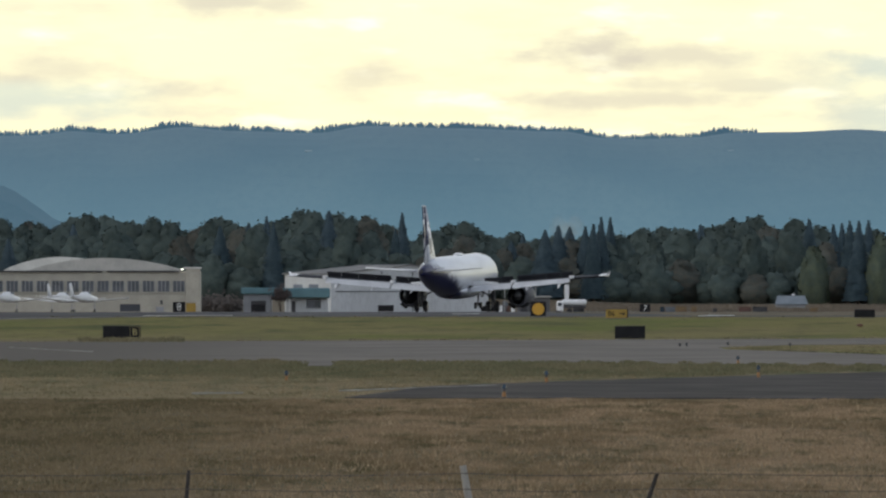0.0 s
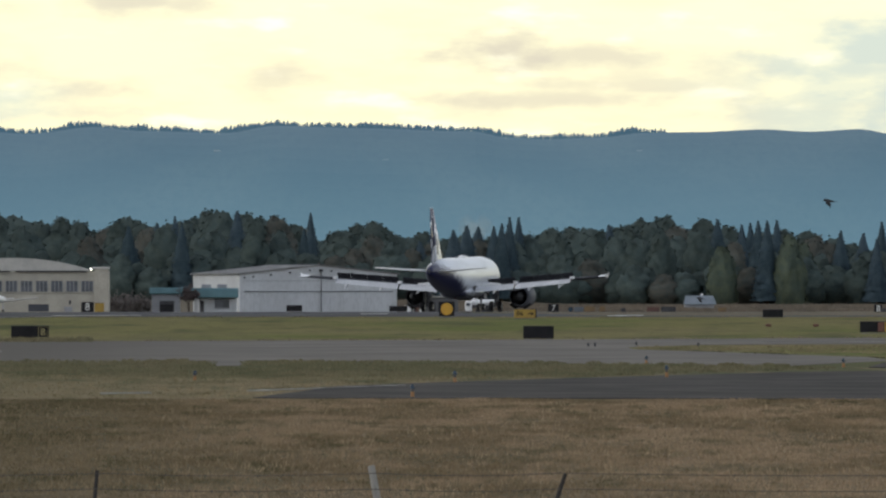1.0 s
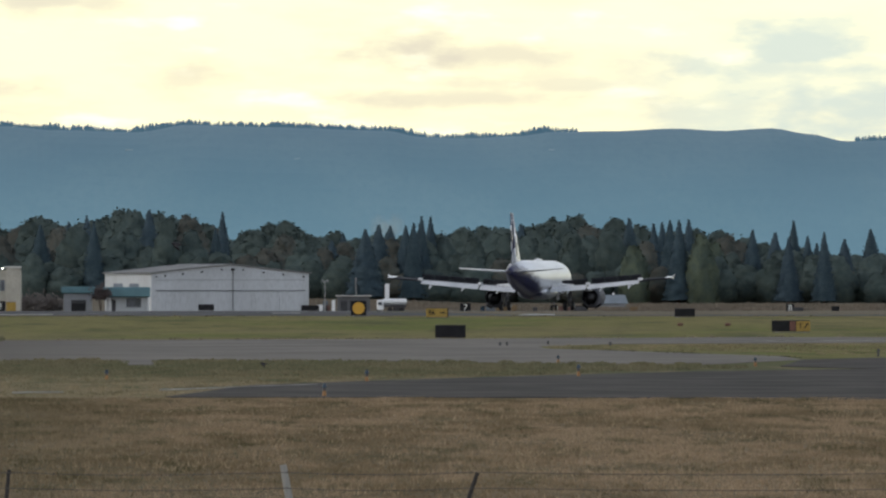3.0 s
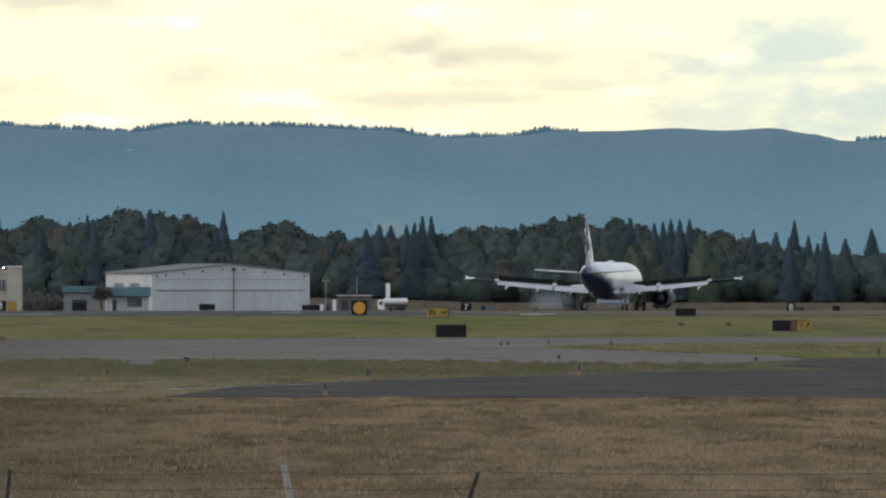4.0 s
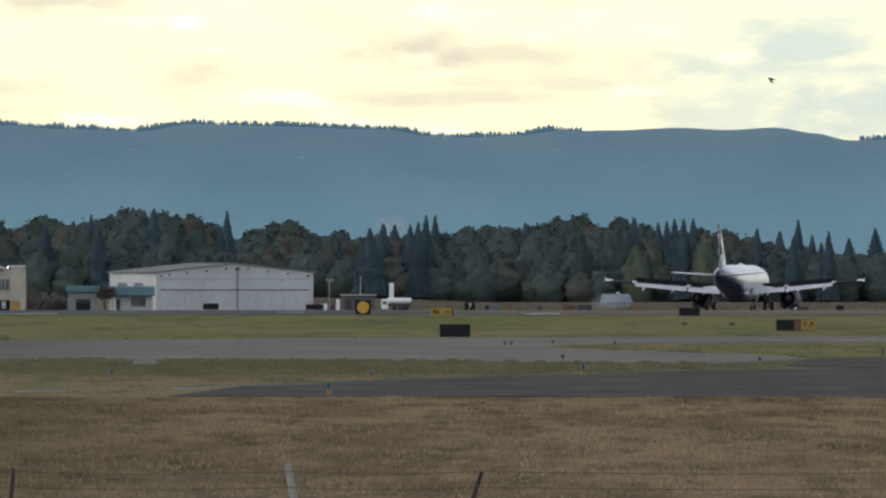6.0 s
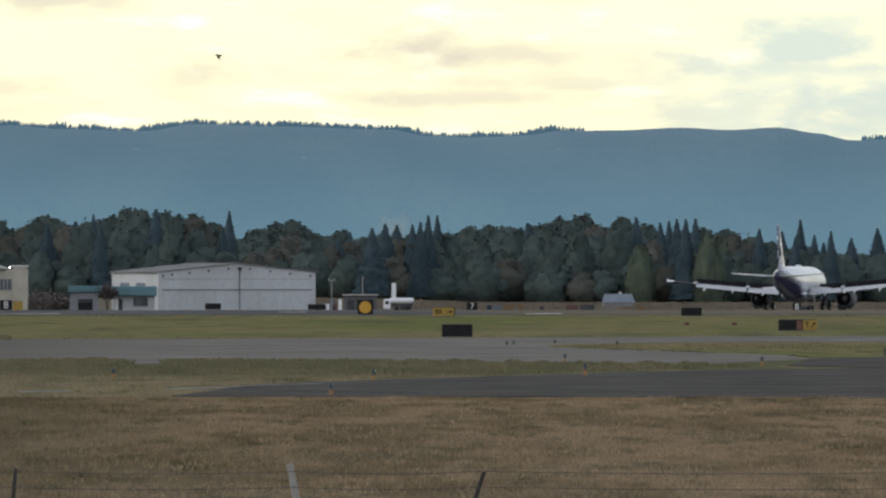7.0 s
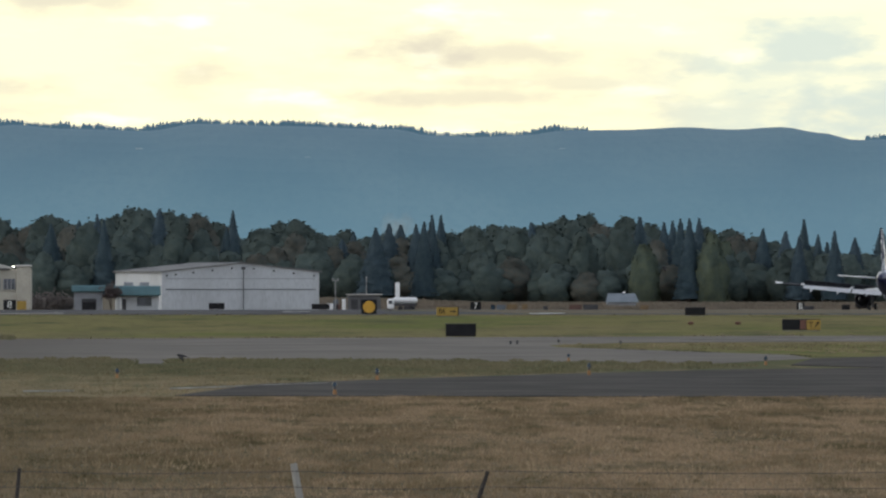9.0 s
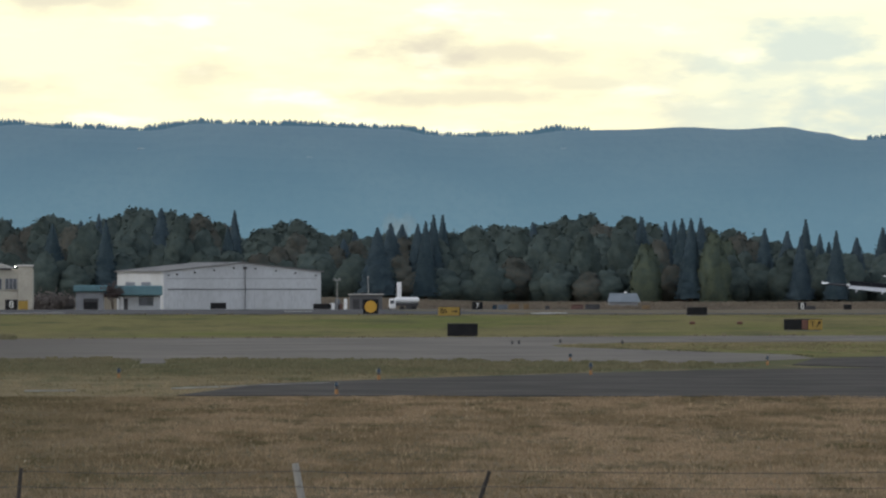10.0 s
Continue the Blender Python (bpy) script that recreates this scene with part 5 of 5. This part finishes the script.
# ---- the fence in front ----
def fence():
    root = thing("wire_fence", (0, 140, 0), 0, "old field fence of leaning posts and rusty wires", "fence")
    posts = [(-22.85, 1.07, 0.026, WOOD_DARK, 0.05, "thin dark post"), (2.6, 1.13, 0.048, WOOD_PALE, -0.12, "pale weathered wooden post"), (17.65, 1.03, 0.028, WOOD_DARK, 0.18, "dark leaning post"),
             (-47.2, 1.08, 0.03, WOOD_DARK, 0.0, "thin dark post"), (64.8, 1.1, 0.05, WOOD_PALE, 0.03, "pale weathered wooden post")]
    for e, top, r, mat, lean, label in posts:
        x = e * 0.14
        bm = bmesh.new()
        rod(bm, (x - lean * 0.6, 0, -0.3), (x + lean * 0.2, 0, 0.6), r * 1.1, r * 1.05, 9)
        rod(bm, (x + lean * 0.2, 0, 0.6), (x + lean, 0.0, top), r * 1.05, r * 0.9, 9)
        part("post", bm, mat, root, label)
    xs = sorted((e * 0.14 + 0.6 * lean) for e, _, _, _, lean, _ in posts)
    for z in (1.035, 0.84, 0.6):
        rng = random.Random(int(z * 100))
        bm = bmesh.new()
        for a, b in zip(xs, xs[1:]):
            last = None
            for k in range(13):
                f = k / 12
                p = Vector((a + (b - a) * f, -0.05, z - 0.03 * math.sin(math.pi * f) + rng.uniform(-.003, .003)))
                if last is not None:
                    rod(bm, last, p, 0.0045, 0.0045, 5)
                    # barbs
                    rod(bm, p + Vector((-0.012, 0, -0.02)), p + Vector((0.012, 0, 0.02)), 0.003, 0.003, 4)
                last = p
        part("wire", bm, WIRE, root, "rusty barbed wire")


fence()


# ---- grass ----
def grass(name, near, far, e0, e1, count, tall, mat, label, seed, keep=None):
    rng = random.Random(seed)
    verts, faces = [], []
    for _ in range(count):
        out = math.sqrt(rng.uniform(near * near, far * far))
        e = rng.uniform(e0, e1)
        if keep and not keep(e, out):
            continue
        c = spot(e, out)
        patch = 0.75 + 0.5 * noise.noise((c.x * 0.35, c.y * 0.12, seed))
        for _ in range(3):
            a = rng.uniform(0, 6.28)
            h = tall * patch * rng.uniform(0.5, 1.25)
            w = 0.008 + 0.00005 * out
            lean = Vector((rng.gauss(0, 0.3), rng.gauss(0, 0.3), 1)) * h
            side = Vector((math.cos(a), math.sin(a), 0)) * w
            b = c + Vector((rng.gauss(0, 0.06), rng.gauss(0, 0.06), -0.02))
            k = len(verts)
            verts += [tuple(b - side), tuple(b + side), tuple(b + lean)]
            faces.append((k, k + 1, k + 2))
    data = bpy.data.meshes.new(name)
    data.from_pydata(verts, [], faces)
    data.materials.append(mat)
    return tagged(new(name, data), label, "grass", kind="stuff")


def grass_material(name, tones, patch_scale, west=0.0):
    m = bpy.data.materials.new(name)
    m.use_nodes = True
    n = Nodes(m.node_tree)
    where = n.tree.nodes.new("ShaderNodeTexCoord").outputs["Object"]
    isle = n.tree.nodes.new("ShaderNodeNewGeometry").outputs["Random Per Island"]
    broad = n.noise(n.scaled(where, patch_scale, patch_scale * 0.16, 0), 1.0, 5.0, 0.65)
    small = n.noise(n.scaled(where, patch_scale * 4, patch_scale * 0.45, 0), 1.0, 4.0, 0.6)
    tone = n.mix(n.ramp(broad, 0.43, 0.57), tones[0], tones[1])
    tone = n.mix(n.math("MULTIPLY", n.ramp(small, 0.5, 0.64), 0.75), tone, tones[2])
    if west:
        x = n.add("ShaderNodeSeparateXYZ", Vector=where).outputs[0]
        tone = n.mix(n.math("MULTIPLY", n.ramp(n.math("ADD", x, n.math("MULTIPLY", broad, 8)), 5, -5), west), tone, tones[2])
    hsv = n.add("ShaderNodeHueSaturation", Color=tone, Value=n.math("MULTIPLY_ADD", isle, 0.36, 0.82))
    shader = n.add("ShaderNodeBsdfPrincipled", Roughness=0.9)
    n.put(shader.inputs["Specular IOR Level"], 0.03)
    n.put(shader.inputs["Base Color"], hsv.outputs[0])
    out = n.tree.nodes.new("ShaderNodeOutputMaterial")
    n.tree.links.new(shader.outputs[0], out.inputs[0])
    return m


DRY_VERGE = grass_material("dry_verge", ((0.29, 0.235, 0.145), (0.20, 0.17, 0.10), (0.12, 0.115, 0.065)), 0.1)
STRAW = grass_material("dry_grass", ((0.345, 0.255, 0.165), (0.20, 0.15, 0.09), (0.10, 0.092, 0.05)), 0.2, 0.6)
VERGE = grass_material("verge_grass", ((0.16, 0.152, 0.09), (0.195, 0.17, 0.105), (0.125, 0.124, 0.072)), 0.16)
grass("dry_grass", 150, 328, -44, 60, 80000, 0.10, STRAW, "tall dry straw-coloured grass with green patches", 2)

grass("straw_stalks", 150, 318, -44, 60, 9000, 0.14, grass_material("straw_heads", ((0.36, 0.275, 0.175), (0.28, 0.21, 0.13), (0.16, 0.135, 0.08)), 0.3, 0.6), "pale standing straw stalks above the dry grass", 12)


def on_strip(e, out):
    """Grass between the two taxiways and along their left end."""
    far = 484 if e < -11.95 or e > -9.7 else 455
    if e > 10.8:
        far = 476 - (e - 10.8) * 0.6
    near = 333 if e < -8.7 else 334 + (e + 8.7) * 4.8 if e < -1.2 else 370 + (e + 1.2) * 1.6
    return near < out < far


grass("verge_grass", 405, 484, -46, 42.8, 16000, 0.15, VERGE, "uneven olive grass between taxiways", 3, on_strip)
grass("dry_verge_grass", 333, 415, -46, 42.8, 10000, 0.10, DRY_VERGE, "thin straw and olive grass beside dark asphalt", 9, on_strip)
grass("field_grass", 665, 1060, -48, 62, 5000, 0.05, VERGE, "mown green grass beside the runway", 4)
grass("island_grass", 505, 612, 25.3, 62, 5000, 0.1, DRY_VERGE, "grass island between taxiways", 5, lambda e, out: 570 - (e - 25.05) * 1.5 < out < 600 + (e - 25.05) * 0.6 and e < 48.8 or e >= 48.8 and out > 520)
grass("roadside_weeds", 640, 668, -32.2, -22.95, 700, 0.30, VERGE, "ragged weeds below the taxiway sign", 8)
grass("far_brush", 2010, 2195, -8, 62, 16000, 0.5, grass_material("far_brush", ((0.20, 0.165, 0.128), (0.17, 0.145, 0.115), (0.145, 0.128, 0.105)), 0.03), "dry brush below the tree belt", 6)



def edge_weeds(name, line, count, tall, mat, label, seed):
    """Ragged weeds in clumps along a paving edge, given as (bearing, distance) corners."""
    rng = random.Random(seed)
    verts, faces = [], []
    for (e0, d0), (e1, d1) in zip(line, line[1:]):
        for _ in range(count):
            f = rng.random()
            e, d = e0 + (e1 - e0) * f, d0 + (d1 - d0) * f
            lush = min(1.0, max(0.0, 0.45 + 1.6 * noise.noise((e * 0.6, d * 0.02, seed)) + 0.5 * noise.noise((e * 3.0, 0, seed))))
            if lush < 0.08:
                continue
            c = spot(e, d + rng.gauss(0, 2.5))
            for _ in range(4):
                a, h = rng.uniform(0, 6.28), tall * lush * rng.uniform(0.3, 1.2)
                w = 0.01 + 0.00006 * d
                side = Vector((math.cos(a), math.sin(a), 0)) * w
                k = len(verts)
                verts += [tuple(c - side), tuple(c + side), tuple(c + Vector((rng.gauss(0, 0.3), rng.gauss(0, 0.3), 1)) * h)]
                faces.append((k, k + 1, k + 2))
    data = bpy.data.meshes.new(name)
    data.from_pydata(verts, [], faces)
    data.materials.append(mat)
    tagged(new(name, data), label, "grass", kind="stuff")


RANK = grass_material("rank_weeds", ((0.10, 0.085, 0.055), (0.075, 0.07, 0.042), (0.05, 0.05, 0.03)), 0.3)
BLEACHED = grass_material("bleached_weeds", ((0.30, 0.25, 0.175), (0.24, 0.20, 0.135), (0.16, 0.14, 0.09)), 0.2)
edge_weeds("edge_weeds", [(25.05, 570), (35.8, 540), (45.8, 512), (48.05, 503)], 150, 0.07, RANK, "dark weeds along the grass island's edge", 21)
edge_weeds("edge_weeds", [(-49.2, 641), (-13.2, 656), (15.8, 669), (45.8, 689), (70.8, 691)], 420, 0.13, BLEACHED, "bleached weeds along the pale taxiway", 22)
edge_weeds("edge_weeds", [(-49.2, 483), (-20.2, 481), (-12.9, 482)], 420, 0.15, VERGE, "tall ragged grass along the pale taxiway's near edge", 25)
edge_weeds("edge_weeds", [(-9.0, 488), (15.8, 477), (30.8, 464), (38.8, 459)], 420, 0.13, VERGE, "tall ragged grass along the pale taxiway's near edge", 26)
edge_weeds("edge_weeds", [(-49.2, 937), (0.8, 938), (70.8, 938)], 500, 0.12, DRY_VERGE, "dry weeds along the runway strip", 24)


# ---- birds ----
def bird(span):
    root = thing("swallow", (0, 0, 5), 0, "small dark swallow in fast low flight", "bird", "swallows")
    s = span / 0.32
    bm = bmesh.new()
    tube(bm, [(0.085 * s, 0.0, 0.004 * s, 0.004 * s), (0.065 * s, 0.004 * s, 0.018 * s, 0.018 * s), (0.02 * s, 0, 0.024 * s, 0.024 * s), (-0.05 * s, 0, 0.012 * s, 0.01 * s), (-0.07 * s, 0, 0.006 * s, 0.004 * s)], 10)
    part("body", bm, FEATHER, root, "", smooth=True)
    wings = []
    for side in (1, -1):
        bm = bmesh.new()
        foil(bm, [(0, 0.035 * s, -0.025 * s, 0.0), (side * 0.07 * s, 0.045 * s, -0.01 * s, 0.0), (side * 0.16 * s, -0.03 * s, -0.04 * s, 0.0)], 0.12)
        wings.append(part("wing", bm, FEATHER, root, "long pointed dark wing"))
        bm = bmesh.new()
        foil(bm, [(0, -0.06 * s, -0.085 * s, 0.0), (side * 0.03 * s, -0.1 * s, -0.125 * s, 0.0)], 0.1)
        part("tail_feather", bm, FEATHER, root)
    return root, wings


# seconds, bearing, rise above eye level in milliradians; distance and span in metres
FLIGHTS = [
    (150, 0.32, [(0.0, 69.8, 7.2), (0.9, 44.95, 7.4), (1.0, 42.3, 7.2), (1.1, 40.5, 7.2), (1.2, 38.25, 6.9), (1.5, 30.8, 3.0), (2.4, 10.8, 2.0), (3.2, -14.2, 4.0), (10.0, -170, 12)]),
    (230, 0.32, [(0.0, 390, 12.0), (6.8, 5.2, 19.5), (6.9, 0.4, 19.7), (7.0, -4.5, 19.9), (7.1, -9.2, 20.5), (7.2, -13.45, 21.1), (10.0, -130, 32)]),
    (190, 0.32, [(0.0, 370, 2.0), (6.8, 37.35, 2.9), (7.0, 27.8, 5.6), (7.1, 23.3, 6.3), (7.2, 18.65, 6.4), (7.3, 14.3, 5.5), (7.4, 9.15, 5.5), (7.5, 4.4, 4.9), (10.0, -130, 4.0)]),
    (230, 0.30, [(0.0, 180, 1.0), (7.3, 12.15, 3.4), (7.4, 14.35, 4.5), (7.5, 16, 4.4), (7.9, 20.3, 2.2), (8.6, 27.3, 1.2), (10.0, 62, 0.6)]),
    (150, 0.28, [(0.0, 330, 12.0), (8.7, 4.9, -4.1), (8.8, 0.85, -5.4), (8.9, -3.6, -6.1), (9.0, -8.1, -6.7), (9.2, -17.7, -8.1), (10.0, -60, -9)]),
    (190, 0.26, [(0.0, 45.8, -1.0), (2.2, 10.15, -5.5), (2.5, 4.65, -7.4), (4.2, -10.75, -6.8), (4.5, -18.95, -7.6), (10.0, -90, -4)]),
]
BIRDS = [bird(span) for _, span, _ in FLIGHTS]


# ---- tyre and reverser smoke ----
def smoke_material(name, colour, thick):
    """Thin grey-blue smoke: dense in the middle of a billow, gone at its rim."""
    m = bpy.data.materials.new(name)
    m.use_nodes = True
    n = Nodes(m.node_tree)
    where = n.tree.nodes.new("ShaderNodeTexCoord").outputs["Generated"]
    x, _, z = n.add("ShaderNodeSeparateXYZ", Vector=where).outputs
    dx, dz = n.math("MULTIPLY_ADD", x, 2.0, -1.0), n.math("MULTIPLY_ADD", z, 2.0, -1.0)
    r = n.math("ADD", n.math("MULTIPLY", dx, dx), n.math("MULTIPLY", dz, dz))
    ragged = n.noise(where, 3.0, 4.0, 0.6)
    dense = n.math("MULTIPLY", n.ramp(n.math("ADD", r, n.math("MULTIPLY", n.math("SUBTRACT", ragged, 0.5), 0.8)), 0.85, 0.0), thick)
    haze = n.add("ShaderNodeBsdfDiffuse", Color=(*colour, 1))
    veil = n.add("ShaderNodeBsdfTranslucent", Color=(*colour, 1))
    body = n.add("ShaderNodeMixShader", Fac=0.5)
    n.tree.links.new(haze.outputs[0], body.inputs[1])
    n.tree.links.new(veil.outputs[0], body.inputs[2])
    clear = n.tree.nodes.new("ShaderNodeBsdfTransparent")
    both = n.add("ShaderNodeMixShader", Fac=dense)
    n.tree.links.new(clear.outputs[0], both.inputs[1])
    n.tree.links.new(body.outputs[0], both.inputs[2])
    out = n.tree.nodes.new("ShaderNodeOutputMaterial")
    n.tree.links.new(both.outputs[0], out.inputs[0])
    return m


SMOKE = smoke_material("thin_smoke", (0.66, 0.74, 0.80), 0.13)
PLUME = smoke_material("far_plume", (0.66, 0.68, 0.62), 0.2)


def smoke(wide, tall, seed, mat=None, where=(0, 1300, -12), name="smoke_puff", label="thin blue-grey tyre smoke drifting low over the runway", group="tyre smoke"):
    """A drift of smoke in three soft billows."""
    rng = random.Random(seed)
    mat = mat or SMOKE
    root = thing(name, where, 0, label, "smoke", group)
    for k in range(3):
        bm = bmesh.new()
        bmesh.ops.create_icosphere(bm, subdivisions=3, radius=1.0)
        bmesh.ops.delete(bm, geom=[v for v in bm.verts if v.co.y > 0.3], context="VERTS")
        w, h = wide * rng.uniform(0.55, 0.8), tall * rng.uniform(0.6, 0.85)
        for v in bm.verts:
            swell = 1 + 0.18 * noise.noise(v.co * 1.6 + Vector((seed, k, 0)))
            v.co = Vector((v.co.x * w, v.co.y * 0.8, v.co.z * h)) * swell
        part("billow", bm, mat, root, "", smooth=True, at=pose((k / 2 - 0.5) * wide * 0.9, rng.uniform(-3, 3) + k * 2, h * 0.75 + rng.uniform(0, 0.2) * tall))
    return root


# for each drift its width and height, and rows of seconds, metres along the runway and height of its foot
DRIFTS = [
    (2.9, 2.0, [(0.0, 95, -9), (2.9, 135, -9), (3.3, 160, -2.0), (3.8, 181, -0.2), (4.1, 188, 0.0), (4.6, 197, -0.8), (5.1, 200, -9), (10.0, 200, -9)]),
    (3.6, 2.0, [(0.0, 110, -9), (3.0, 143, -9), (3.5, 165, -2.2), (3.9, 184, -0.3), (4.3, 200, 0.1), (4.8, 209, -0.3), (5.3, 211, -2.0), (5.8, 212, -9), (10.0, 212, -9)]),
    (2.4, 1.7, [(0.0, 150, -9), (4.0, 198, -9), (4.5, 213, -0.6), (5.0, 220, 0.6), (5.6, 224, 0.5), (6.3, 222, -0.6), (7.2, 220, -3.0), (7.8, 220, -9), (10.0, 220, -9)]),
]
smoke(6.5, 8.0, 44, PLUME, (11.0 * 3.9, 3900, 17), "smoke_plume", "faint pale smoke rising before the far hills", "")
SMOKES = [smoke(w, h, 31 + k) for k, (w, h, _) in enumerate(DRIFTS)]


# ---- what moves ----
def plane_pose(s):
    p = TOUCH + RUN * s
    # the nose settles in the first two seconds
    nose_up = max(0.0, 1.5 * (1 - s / 105))
    return pose(p.x, p.y, level(p.y) + 0.02, 0, 0, -HEADING) @ pose(0, 0, 0, nose_up, 0, 0)


# seconds and metres rolled
ROLL = [(0.0, 0.8), (0.5, 26.6), (1.0, 52.0), (1.5, 76.9), (2.0, 101.6), (2.5, 126.0), (3.0, 150.2), (3.5, 174.2), (4.0, 198.1), (4.5, 221.7), (5.0, 245.2), (5.5, 268.5), (6.0, 291.7), (6.5, 314.5), (7.0, 337.1), (7.5, 359.4), (8.0, 381.3), (8.5, 402.8), (9.0, 423.7), (9.5, 443.9), (10.0, 463.5)]


def motions():
    walk(PLANE, [(t, plane_pose(s)) for t, s in ROLL])
    for (_, _, rows), puff in zip(DRIFTS, SMOKES):
        places = [(t, TOUCH + RUN * s - ACROSS * 5.0, up) for t, s, up in rows]
        walk(puff, [(t, pose(p.x, p.y, level(p.y) + up)) for t, p, up in places])
    for (out, _, rows), (one, wings) in zip(FLIGHTS, BIRDS):
        ahead = 90 if rows[0][1] > rows[-1][1] else -90
        walk(one, [(t, pose(e * out / 1000, out, EYE + up * out / 1000, 8, 6, ahead)) for t, e, up in rows])
        for side, wing in zip((-1, 1), wings):
            walk(wing, [(k / 10, pose(0, 0, 0, 0, side * (34 if k % 2 else -26), 0)) for k in range(101)])


motions()
